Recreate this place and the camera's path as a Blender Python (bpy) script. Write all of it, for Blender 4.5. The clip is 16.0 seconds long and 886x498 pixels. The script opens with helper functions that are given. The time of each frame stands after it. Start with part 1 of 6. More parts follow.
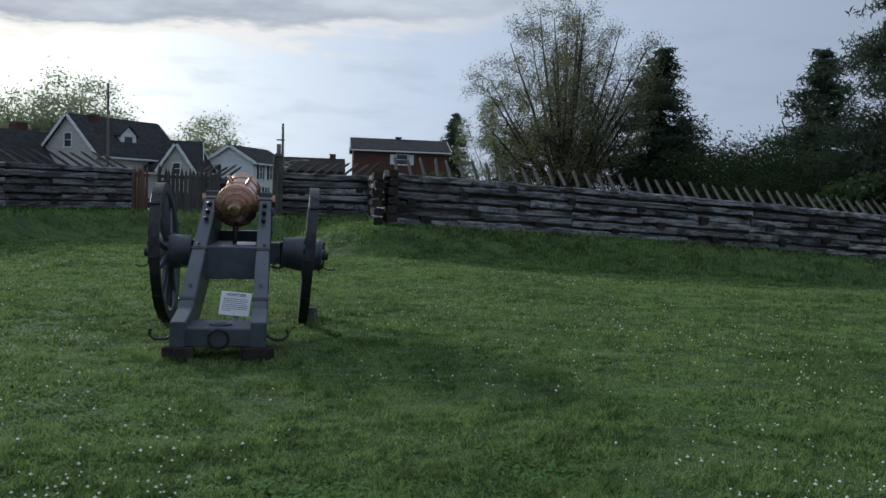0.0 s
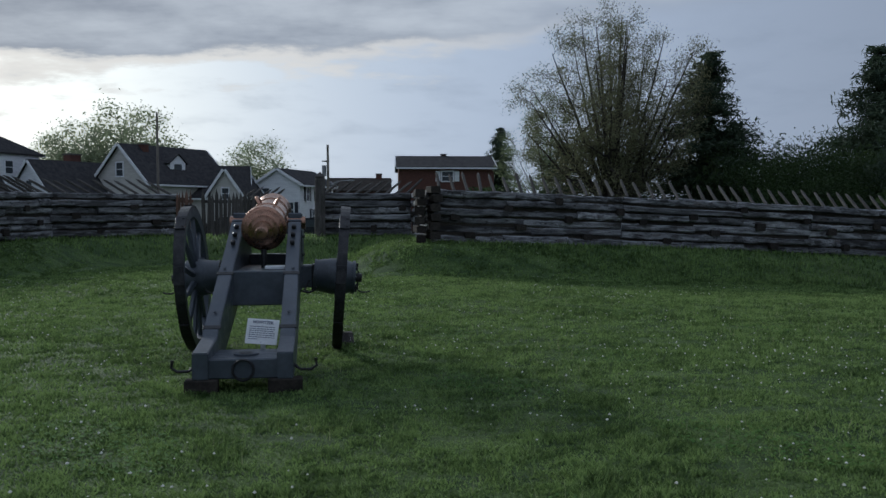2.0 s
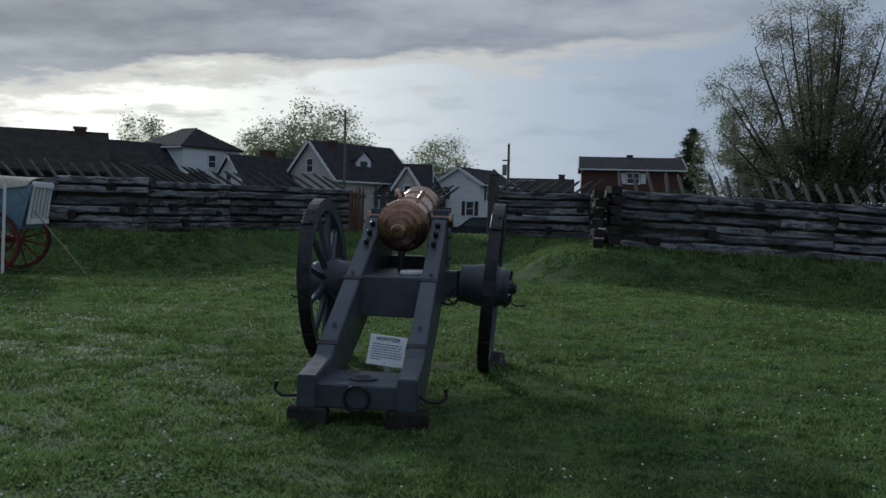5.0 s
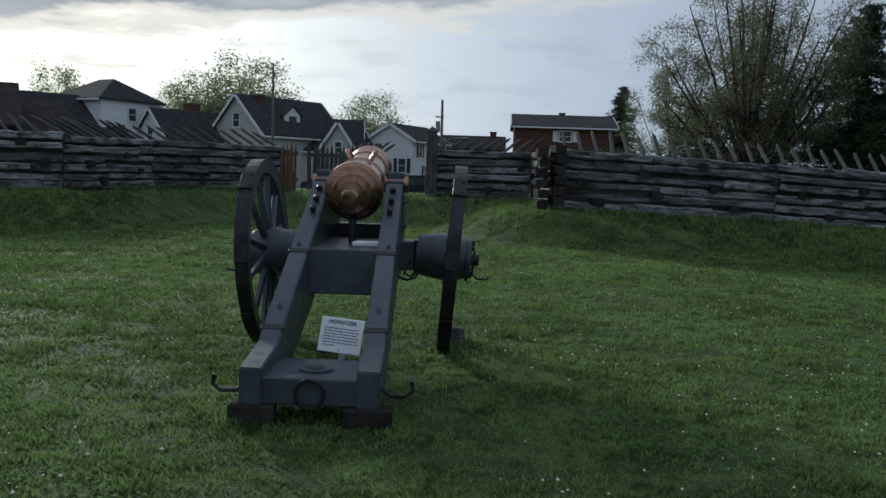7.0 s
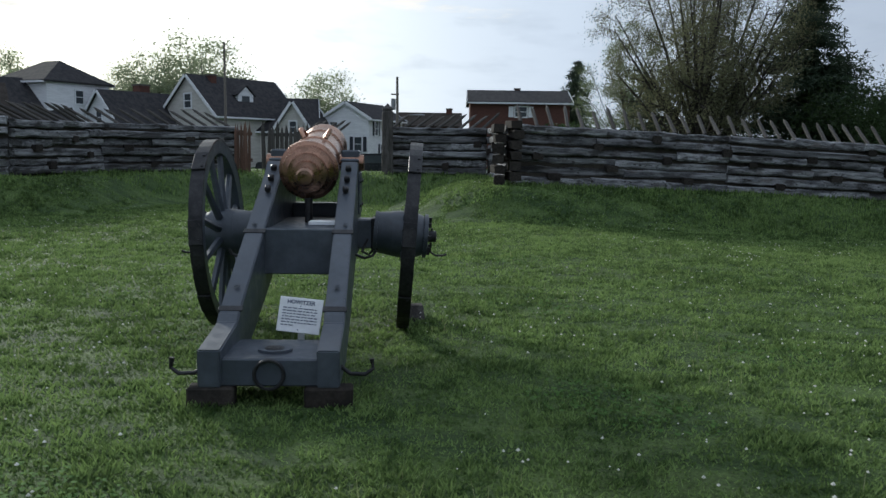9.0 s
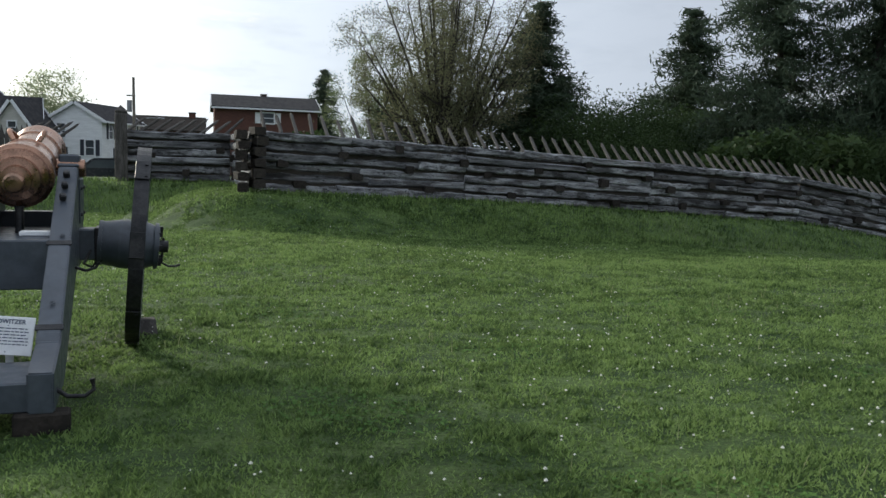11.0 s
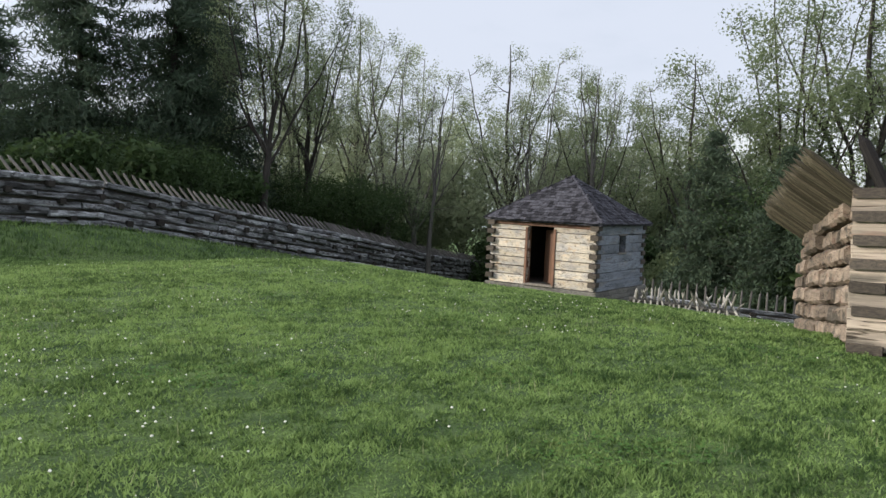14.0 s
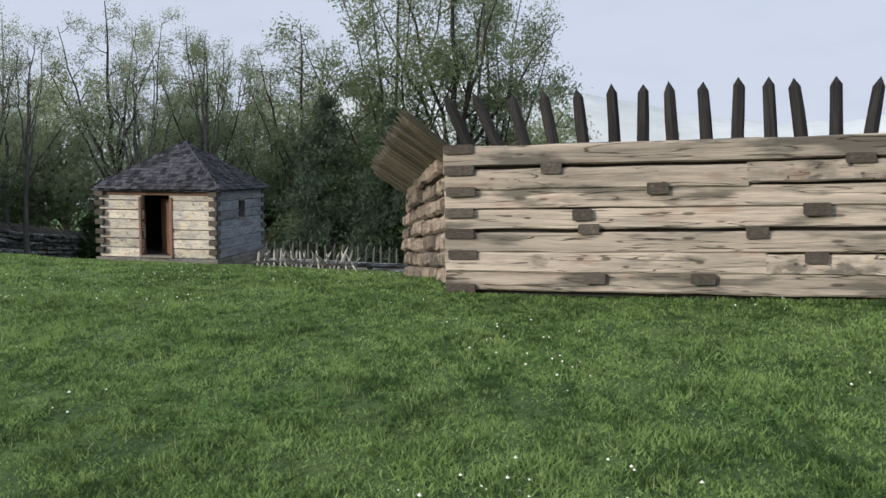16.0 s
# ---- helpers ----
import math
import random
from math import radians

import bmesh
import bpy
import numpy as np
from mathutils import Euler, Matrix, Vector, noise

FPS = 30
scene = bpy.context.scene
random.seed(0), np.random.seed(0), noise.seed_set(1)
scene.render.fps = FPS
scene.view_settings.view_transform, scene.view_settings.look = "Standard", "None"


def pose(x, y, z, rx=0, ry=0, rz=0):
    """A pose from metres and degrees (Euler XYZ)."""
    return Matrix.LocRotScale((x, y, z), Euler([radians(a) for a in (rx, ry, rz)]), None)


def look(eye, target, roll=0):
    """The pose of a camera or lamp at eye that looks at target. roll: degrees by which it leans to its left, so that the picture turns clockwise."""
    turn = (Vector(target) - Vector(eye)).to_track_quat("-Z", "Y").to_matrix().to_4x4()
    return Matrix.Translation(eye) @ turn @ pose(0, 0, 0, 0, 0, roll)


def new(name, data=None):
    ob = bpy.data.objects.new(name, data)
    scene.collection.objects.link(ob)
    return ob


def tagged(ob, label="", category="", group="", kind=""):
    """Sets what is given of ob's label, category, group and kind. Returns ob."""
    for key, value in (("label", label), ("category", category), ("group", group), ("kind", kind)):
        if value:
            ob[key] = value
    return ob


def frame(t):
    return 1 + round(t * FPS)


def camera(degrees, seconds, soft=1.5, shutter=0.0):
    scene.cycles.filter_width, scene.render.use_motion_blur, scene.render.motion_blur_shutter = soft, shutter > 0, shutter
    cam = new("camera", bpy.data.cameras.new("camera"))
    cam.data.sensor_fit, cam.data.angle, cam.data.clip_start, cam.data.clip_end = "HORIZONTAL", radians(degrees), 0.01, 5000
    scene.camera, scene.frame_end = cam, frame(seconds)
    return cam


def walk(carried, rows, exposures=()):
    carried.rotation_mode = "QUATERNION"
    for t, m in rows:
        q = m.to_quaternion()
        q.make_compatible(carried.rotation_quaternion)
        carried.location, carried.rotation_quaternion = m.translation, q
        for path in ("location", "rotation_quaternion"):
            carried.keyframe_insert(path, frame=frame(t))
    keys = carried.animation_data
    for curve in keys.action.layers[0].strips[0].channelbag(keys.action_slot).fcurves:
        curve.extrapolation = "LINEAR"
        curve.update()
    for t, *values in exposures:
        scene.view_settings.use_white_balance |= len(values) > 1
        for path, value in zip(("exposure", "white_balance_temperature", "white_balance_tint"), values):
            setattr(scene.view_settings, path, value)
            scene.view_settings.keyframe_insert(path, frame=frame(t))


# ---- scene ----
cam = camera(55.8, 16.0)
METRES, EYE, TILT, LEAN, TURN = 3.7, 1.5, 0.0, 0.0, -5.7
ROWS = [
    (0.0, 0.0, 0.0, 0.0, 0.13, -3.61, -2.02),
    (0.5, 0.0038, 0.0024, -0.0041, -0.48, -3.95, -2.04),
    (1.0, 0.0278, 0.0248, -0.0096, -0.97, -3.83, -2.39),
    (1.5, 0.0299, 0.083, -0.0132, 0.81, -2.74, -1.26),
    (2.0, 0.0299, 0.1445, -0.0037, 3.42, -2.56, 0.04),
    (2.5, 0.059, 0.2083, -0.0085, 6.76, -3.06, 0.52),
    (3.0, 0.0796, 0.2724, -0.0093, 9.33, -3.35, -0.64),
    (3.5, 0.0601, 0.347, -0.0081, 12.69, -2.68, -2.26),
    (4.0, 0.0522, 0.4224, -0.0104, 16.02, -2.53, -1.58),
    (6.5, -0.0533, 0.7089, -0.0012, 13.76, -3.75, -1.99),
    (7.0, -0.0831, 0.7365, 0.0028, 11.06, -5.45, -1.93),
    (7.5, -0.0842, 0.7332, 0.002, 10.98, -6.51, -1.44),
    (8.0, -0.0854, 0.7329, 0.0014, 11.29, -7.02, -0.92),
    (10.5, -0.0599, 0.7342, 0.0023, -3.53, -6.34, -1.51),
    (11.0, -0.0521, 0.7296, 0.003, -8.8, -6.01, -1.76),
    (11.5, -0.0372, 0.7296, 0.0038, -16.29, -5.51, -1.88),
    (12.0, -0.0215, 0.7288, 0.0046, -23.49, -5.01, -2.6),
    (12.5, 0.0087, 0.7281, 0.0044, -29.72, -4.49, -3.06),
    (13.0, 0.0352, 0.7292, 0.0036, -37.64, -4.22, -2.53),
    (13.5, 0.0422, 0.7383, 0.0042, -46.59, -4.02, -2.41),
    (14.0, 0.0467, 0.7445, 0.0051, -53.32, -3.93, -2.68),
    (14.5, 0.0414, 0.7476, 0.0075, -58.69, -3.73, -2.17),
    (15.0, 0.0344, 0.7515, 0.0037, -66.05, -3.9, -1.61),
    (15.5, 0.0274, 0.7412, 0.0015, -73.06, -4.97, -1.06),
    (16.0, 0.0199, 0.7253, 0.0029, -79.04, -5.62, -0.58),
]
walk(cam, [(t, pose(0, 0, EYE, TILT, LEAN, TURN) @ pose(METRES * x, METRES * y, METRES * z, 90 + pitch, roll, yaw)) for t, x, y, z, yaw, pitch, roll in ROWS],
     exposures=[(0.0, -0.98, 5600, 7), (1.0, -1.05, 5600, 7), (2.0, -1.32, 5500, 7), (2.7, -1.42, 5500, 7), (4.0, -1.58, 5500, 6), (6.5, -1.5, 5600, 5), (7.0, -1.22, 5650, 5), (7.5, -0.76, 5750, 5), (8.2, -0.72, 5800, 5), (10.5, -0.75, 5900, 6), (11.0, -0.42, 6200, 6), (12.0, 0.1, 6400, 7), (12.7, 0.4, 6500, 8), (14.0, 0.12, 6350, 9), (16.0, -0.1, 6150, 9)])

# ---- world, sun, exposure ----
SUN_AZ, SUN_EL = radians(-36), radians(20)
GLOW = Vector((math.sin(radians(-36)), math.cos(radians(-36)), 0.11)).normalized()
SUN_DIR = Vector((math.sin(SUN_AZ) * math.cos(SUN_EL), math.cos(SUN_AZ) * math.cos(SUN_EL), math.sin(SUN_EL)))
world = bpy.data.worlds.new("world")
scene.world = world
world.use_nodes = True


class Net:
    """A small writer for node trees."""

    def __init__(self, tree):
        self.t = tree

    def n(self, kind, **ins):
        node = self.t.nodes.new(kind)
        for k, v in ins.items():
            self.put(node, k.replace("_", " "), v)
        return node

    def put(self, node, key, v):
        sock = node.inputs[int(key[1:])] if key[0] == "i" and key[1:].isdigit() else node.inputs[key]
        if isinstance(v, bpy.types.NodeSocket):
            self.t.links.new(v, sock)
        else:
            sock.default_value = v

    def math(self, op, a, b=0.0, clamp=False):
        node = self.n("ShaderNodeMath", i0=a, i1=b)
        node.operation, node.use_clamp = op, clamp
        return node.outputs[0]

    def span(self, v, lo, hi, a=0.0, b=1.0):
        node = self.n("ShaderNodeMapRange", Value=v)
        node.interpolation_type = "SMOOTHSTEP"
        for k, q in zip(("From Min", "From Max", "To Min", "To Max"), (lo, hi, a, b)):
            node.inputs[k].default_value = q
        return node.outputs[0]

    def mix(self, f, a, b, mode="MIX"):
        node = self.t.nodes.new("ShaderNodeMix")
        node.data_type, node.blend_type = "RGBA", mode
        for i, v in ((0, f), (6, a), (7, b)):
            if isinstance(v, bpy.types.NodeSocket):
                self.t.links.new(v, node.inputs[i])
            else:
                node.inputs[i].default_value = (*v, 1) if isinstance(v, tuple) and len(v) == 3 else v
        return node.outputs[2]

    def noise(self, vec, scale, detail=4.0, rough=0.55, w=None):
        node = self.t.nodes.new("ShaderNodeTexNoise")
        if w is not None:
            node.noise_dimensions = "4D"
            self.put(node, "W", w)
        self.put(node, "Vector", vec)
        self.put(node, "Scale", scale)
        self.put(node, "Detail", detail)
        self.put(node, "Roughness", rough)
        return node.outputs[0]

    def scaled(self, vec, s):
        node = self.n("ShaderNodeVectorMath", i0=vec, i1=s)
        node.operation = "MULTIPLY"
        return node.outputs[0]


def build_world():
    net = Net(world.node_tree)
    world.node_tree.nodes.clear()
    out = net.n("ShaderNodeOutputWorld")
    sky = net.n("ShaderNodeTexSky")
    sky.sky_type, sky.sun_disc = "NISHITA", False
    sky.sun_elevation, sky.sun_rotation = SUN_EL, SUN_AZ
    way = net.n("ShaderNodeTexCoord").outputs["Generated"]
    sep = net.n("ShaderNodeSeparateXYZ", Vector=way)
    z = net.math("MAXIMUM", sep.outputs[2], 0.0)
    low = net.math("ADD", z, 0.16)
    flat = net.n("ShaderNodeCombineXYZ", X=net.math("DIVIDE", sep.outputs[0], low), Y=net.math("DIVIDE", sep.outputs[1], low), Z=0.0).outputs[0]
    big = net.noise(net.scaled(flat, (0.55, 1.0, 1.0)), 0.75, 6.0, 0.6)
    fine = net.noise(flat, 2.4, 6.0, 0.6)
    dot = net.n("ShaderNodeVectorMath", i0=way, i1=tuple(GLOW))
    dot.operation = "DOT_PRODUCT"
    near = net.math("MAXIMUM", dot.outputs["Value"], 0.0)
    wide = net.span(near, 0.2, 1.0)
    tight = net.math("POWER", near, 12.0)
    # high grey cloud sheet over the sunrise, with a bright gap under it
    edge = net.math("ADD", z, net.math("MULTIPLY", net.math("SUBTRACT", big, 0.5), 0.22))
    edge = net.math("ADD", edge, net.math("MULTIPLY", net.math("SUBTRACT", fine, 0.5), 0.10))
    edge = net.math("SUBTRACT", edge, net.math("MULTIPLY", sep.outputs[0], 0.11))
    sheet = net.span(edge, 0.162, 0.205)
    streak = net.span(net.math("ADD", big, net.math("MULTIPLY", fine, 0.35)), 0.52, 0.82)
    pale = net.mix(wide, (0.75, 0.79, 0.90), (1.32, 1.40, 1.55))
    pale = net.mix(net.math("MULTIPLY", tight, 0.95, True), pale, (4.2, 3.8, 3.0))
    mist = net.mix(net.math("MULTIPLY", net.span(fine, 0.45, 0.75), 0.25), pale, (0.62, 0.68, 0.78))
    grey = net.mix(streak, (0.60, 0.62, 0.69), (1.50, 1.46, 1.42))
    amount = net.math("MULTIPLY", sheet, net.span(near, 0.45, 0.85, 0.10, 0.96))
    clouds = net.mix(amount, mist, grey)
    rim = net.math("MULTIPLY", net.math("MULTIPLY", sheet, net.math("SUBTRACT", 1.0, sheet)), net.math("MULTIPLY", net.span(near, 0.6, 0.95), 3.2), True)
    clouds = net.mix(rim, clouds, (2.3, 2.0, 1.65))
    lift = net.span(z, 0.25, 0.95, 1.0, 1.6)
    lifted = net.mix(1.0, clouds, net.n("ShaderNodeCombineXYZ", X=lift, Y=lift, Z=lift).outputs[0], "MULTIPLY")
    cover = net.n("ShaderNodeBackground", Color=lifted, Strength=CLOUD)
    blue = net.n("ShaderNodeBackground", Color=sky.outputs[0], Strength=0.05)
    both = net.n("ShaderNodeMixShader", i0=0.9, i1=blue.outputs[0], i2=cover.outputs[0])
    world.node_tree.links.new(both.outputs[0], out.inputs[0])


CLOUD = 1.0
build_world()
sun = new("sun", bpy.data.lights.new("sun", "SUN"))
sun.data.energy, sun.data.angle, sun.data.color = 5.0, radians(7), (1.0, 0.92, 0.78)
sun.matrix_world = look((0, 0, 50), Vector((0, 0, 50)) - SUN_DIR)


# ---- materials ----
def surface(name, tones, scale=(1, 1, 1), size=4.0, rough=0.8, metal=0.0, bump=0.3, grain=6.0, vary=0.35, per_piece=True, coords="Object", rough_vary=0.12, shine=0.3, piece=(0.78, 1.18)):
    """A surface of two or three tones mixed by broad stains and a fine grain; each piece differs a little."""
    m = bpy.data.materials.new(name)
    m.use_nodes = True
    net = Net(m.node_tree)
    b = m.node_tree.nodes["Principled BSDF"]
    vec = net.scaled(net.n("ShaderNodeTexCoord").outputs[coords], scale)
    rnd = net.n("ShaderNodeObjectInfo").outputs["Random"] if per_piece else 0.0
    w = net.math("MULTIPLY", rnd, 37.0) if per_piece else 0.0
    broad = net.noise(vec, size, 5.0, 0.6, w)
    fine = net.noise(vec, size * grain, 6.0, 0.65, w)
    col = net.mix(net.span(broad, 0.36, 0.64), tones[0], tones[1])
    if len(tones) > 2:
        other = net.noise(vec, size * 0.6, 4.0, 0.6, net.math("ADD", w, 11.0) if per_piece else 11.0)
        col = net.mix(net.span(other, 0.55, 0.72), col, tones[2])
    shade = net.span(fine, 0.3, 0.72, 1.0 - vary, 1.0 + vary * 0.6)
    if per_piece:
        shade = net.math("MULTIPLY", shade, net.span(rnd, 0.0, 1.0, *piece))
    col = net.mix(1.0, col, net.n("ShaderNodeCombineXYZ", X=shade, Y=shade, Z=shade).outputs[0], "MULTIPLY")
    net.put(b, "Base Color", col)
    b.inputs["Specular IOR Level"].default_value = shine
    net.put(b, "Roughness", net.span(fine, 0.3, 0.7, max(rough - rough_vary, 0.05), min(rough + rough_vary, 1.0)))
    b.inputs["Metallic"].default_value = metal
    if bump:
        bp = net.n("ShaderNodeBump", Height=fine, Strength=bump, Distance=0.01)
        net.put(b, "Normal", bp.outputs[0])
    return m


def log_surface(name, tones, rough=0.8, cracks=0.8, bump=0.7, worn=0.5, fine=(0.70, 1.15), piece=(0.78, 1.2)):
    """Split and weathered timber: streaked along its length, with cracks, knots and stained stretches."""
    m = bpy.data.materials.new(name)
    m.use_nodes = True
    net = Net(m.node_tree)
    b = m.node_tree.nodes["Principled BSDF"]
    vec = net.scaled(net.n("ShaderNodeTexCoord").outputs["Object"], (4.0, 0.27, 0.25))
    rnd = net.n("ShaderNodeObjectInfo").outputs["Random"]
    w = net.math("MULTIPLY", rnd, 37.0)
    streak = net.noise(net.scaled(vec, (0.55, 6.0, 6.0)), 1.5, 6.0, 0.62, w)
    stain = net.noise(net.scaled(vec, (0.8, 3.4, 3.4)), 1.1, 4.0, 0.6, net.math("ADD", w, 7.0))
    red = net.noise(net.scaled(vec, (0.8, 4.0, 4.0)), 1.3, 4.0, 0.6, net.math("ADD", w, 19.0))
    grain = net.noise(net.scaled(vec, (2.2, 42.0, 42.0)), 1.6, 5.0, 0.6, w)
    split = net.noise(net.scaled(vec, (0.5, 9.0, 9.0)), 1.3, 2.0, 0.5, net.math("ADD", w, 29.0))
    col = net.mix(net.span(streak, 0.34, 0.66), tones[0], tones[1])
    col = net.mix(net.math("MULTIPLY", net.span(red, 0.53, 0.68), 0.6), col, tones[2])
    col = net.mix(net.math("MULTIPLY", net.span(stain, 0.50, 0.61), worn), col, tones[3])
    vor = net.n("ShaderNodeTexVoronoi", Vector=net.scaled(vec, (2.6, 7.0, 7.0)), Scale=1.0)
    knot = net.span(vor.outputs["Distance"], 0.11, 0.20, 1.0, 0.0)
    col = net.mix(net.math("MULTIPLY", knot, 0.75), col, tones[4])
    crack = net.span(net.math("ABSOLUTE", net.math("SUBTRACT", split, 0.5)), 0.0, 0.012, cracks, 0.0)
    col = net.mix(crack, col, tones[4])
    shade = net.math("MULTIPLY", net.span(grain, 0.3, 0.7, *fine), net.span(rnd, 0.0, 1.0, *piece))
    col = net.mix(1.0, col, net.n("ShaderNodeCombineXYZ", X=shade, Y=shade, Z=shade).outputs[0], "MULTIPLY")
    net.put(b, "Base Color", col)
    b.inputs["Roughness"].default_value = rough
    b.inputs["Specular IOR Level"].default_value = 0.2
    h = net.math("SUBTRACT", net.math("ADD", grain, net.math("MULTIPLY", streak, 1.2)), net.math("MULTIPLY", crack, 1.5))
    net.put(b, "Normal", net.n("ShaderNodeBump", Height=h, Strength=bump, Distance=0.014).outputs[0])
    return m


def foliage(name, tones, through_light=0.35, rough=0.6, patches=False):
    """Thin leaves: each leaf takes its own tone, and some light passes through."""
    m = bpy.data.materials.new(name)
    m.use_nodes = True
    net = Net(m.node_tree)
    b = m.node_tree.nodes["Principled BSDF"]
    out = m.node_tree.nodes["Material Output"]
    isl = net.n("ShaderNodeNewGeometry").outputs["Random Per Island"]
    big = net.noise(net.n("ShaderNodeTexCoord").outputs["Object"], 0.5, 3.0)
    f = net.math("ADD", net.math("MULTIPLY", isl, 0.6), net.math("MULTIPLY", net.span(big, 0.3, 0.7), 0.4))
    if patches:
        tiny = net.noise(net.n("ShaderNodeTexCoord").outputs["Object"], 9.0, 3.0, 0.6)
        spot = net.noise(net.n("ShaderNodeTexCoord").outputs["Object"], 2.3, 4.0, 0.65)
        f = net.math("ADD", net.math("MULTIPLY", isl, 0.36), net.math("ADD", net.math("MULTIPLY", net.span(big, 0.35, 0.65), 0.18), net.math("ADD", net.math("MULTIPLY", net.span(spot, 0.36, 0.66), 0.28), net.math("MULTIPLY", net.span(tiny, 0.36, 0.66), 0.26))))
    if patches:
        f = net.span(f, 0.26, 0.72)
    col = net.mix(f, tones[0], tones[1])
    if patches:
        dry = net.math("MULTIPLY", net.span(net.noise(net.n("ShaderNodeTexCoord").outputs["Object"], 1.1, 5.0, 0.7), 0.60, 0.74), 0.55)
        col = net.mix(dry, col, (0.23, 0.255, 0.085))
    net.put(b, "Base Color", col)
    b.inputs["Roughness"].default_value = rough
    b.inputs["Specular IOR Level"].default_value = 0.12
    tr = net.n("ShaderNodeBsdfTranslucent", Color=net.mix(0.5, col, tones[1]))
    both = net.n("ShaderNodeMixShader", i0=through_light, i1=b.outputs[0], i2=tr.outputs[0])
    m.node_tree.links.new(both.outputs[0], out.inputs[0])
    return m


def lawn_material():
    m = bpy.data.materials.new("lawn_soil_and_turf")
    m.use_nodes = True
    net = Net(m.node_tree)
    b = m.node_tree.nodes["Principled BSDF"]
    vec = net.n("ShaderNodeTexCoord").outputs["Object"]
    broad = net.noise(vec, 0.22, 5.0, 0.6)
    patch = net.noise(net.scaled(vec, (1.0, 2.2, 1.0)), 1.1, 6.0, 0.65)
    fine = net.noise(vec, 38.0, 6.0, 0.7)
    col = net.mix(net.span(patch, 0.35, 0.66), (0.036, 0.072, 0.019), (0.105, 0.165, 0.045))
    col = net.mix(net.math("MULTIPLY", net.span(broad, 0.5, 0.68), 0.5), col, (0.10, 0.135, 0.042))
    shade = net.span(fine, 0.28, 0.74, 0.35, 1.35)
    col = net.mix(1.0, col, net.n("ShaderNodeCombineXYZ", X=shade, Y=shade, Z=shade).outputs[0], "MULTIPLY")
    net.put(b, "Base Color", col)
    b.inputs["Roughness"].default_value = 0.8
    b.inputs["Specular IOR Level"].default_value = 0.2
    bp = net.n("ShaderNodeBump", Height=net.math("ADD", fine, net.math("MULTIPLY", patch, 1.5)), Strength=0.7, Distance=0.05)
    net.put(b, "Normal", bp.outputs[0])
    return m


M_GRASS = lawn_material()
M_BLADE = foliage("grass_blades", ((0.021, 0.050, 0.014), (0.215, 0.310, 0.104)), 0.46, 0.6, patches=True)
M_STEM = foliage("seed_stems", ((0.20, 0.24, 0.11), (0.34, 0.36, 0.20)), 0.4)
M_CLOVER = surface("clover_flower", ((0.75, 0.74, 0.68), (0.62, 0.62, 0.55)), size=30, per_piece=False, bump=0)
M_LOG = log_surface("weathered_log", ((0.085, 0.088, 0.096), (0.38, 0.388, 0.405), (0.10, 0.082, 0.07), (0.035, 0.033, 0.032), (0.012, 0.011, 0.010)), worn=0.8, piece=(0.55, 1.3))
M_NEWLOG = log_surface("hewn_log", ((0.43, 0.36, 0.295), (0.245, 0.21, 0.175), (0.20, 0.115, 0.082), (0.105, 0.094, 0.078), (0.035, 0.026, 0.02)), 0.78, 0.85, worn=0.92, fine=(0.84, 1.08), piece=(0.8, 1.12))
M_OLDHEWN = log_surface("weathered_hewn_log", ((0.27, 0.215, 0.17), (0.17, 0.135, 0.11), (0.16, 0.09, 0.068), (0.075, 0.066, 0.056), (0.03, 0.022, 0.018)), 0.85, 0.85, worn=0.9, piece=(0.6, 1.25))
M_TIE = surface("tie_log_end", ((0.095, 0.080, 0.067), (0.055, 0.048, 0.042), (0.15, 0.12, 0.09)), (3, 3, 3), 2.0, 0.9, bump=0.5, shine=0.15)
M_STAKE = surface("stake_wood", ((0.066, 0.062, 0.058), (0.128, 0.121, 0.114)), (9, 9, 1.5), 1.2, 0.85, grain=5, vary=0.45, bump=0.5, shine=0.15)
M_PALESTAKE = surface("bleached_stake_wood", ((0.27, 0.255, 0.225), (0.36, 0.34, 0.30), (0.18, 0.17, 0.15)), (9, 9, 1.5), 1.2, 0.85, grain=5, vary=0.4, bump=0.5, shine=0.15)
M_OLDTIE = surface("old_tie_end", ((0.026, 0.024, 0.022), (0.055, 0.048, 0.042)), (3, 3, 3), 2.0, 0.9, bump=0.5, shine=0.1)
M_FRAISE = surface("mossy_stake_wood", ((0.060, 0.055, 0.040), (0.115, 0.098, 0.070), (0.08, 0.085, 0.055)), (9, 9, 1.5), 1.2, 0.9, grain=5, vary=0.45, bump=0.5, shine=0.12, piece=(0.6, 1.35))
M_DARKSTAKE = surface("dark_stake_wood", ((0.014, 0.013, 0.013), (0.030, 0.027, 0.025)), (9, 9, 1.5), 1.2, 0.9, grain=5, vary=0.4, bump=0.5, shine=0.12)
M_GREYLOG = log_surface("blue_grey_log", ((0.22, 0.24, 0.28), (0.16, 0.175, 0.20), (0.26, 0.24, 0.22), (0.10, 0.105, 0.115), (0.035, 0.033, 0.033)))
M_DOOR = surface("brown_door_plank", ((0.16, 0.085, 0.055), (0.11, 0.06, 0.042)), (9, 9, 1.2), 1.2, 0.75)
M_OLDROOF = surface("brown_roof", ((0.040, 0.035, 0.031), (0.06, 0.052, 0.046)), size=2.0, rough=0.95, per_piece=False, shine=0.08)
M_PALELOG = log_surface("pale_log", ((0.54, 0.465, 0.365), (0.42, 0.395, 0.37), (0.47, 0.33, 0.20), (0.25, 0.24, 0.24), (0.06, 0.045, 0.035)))
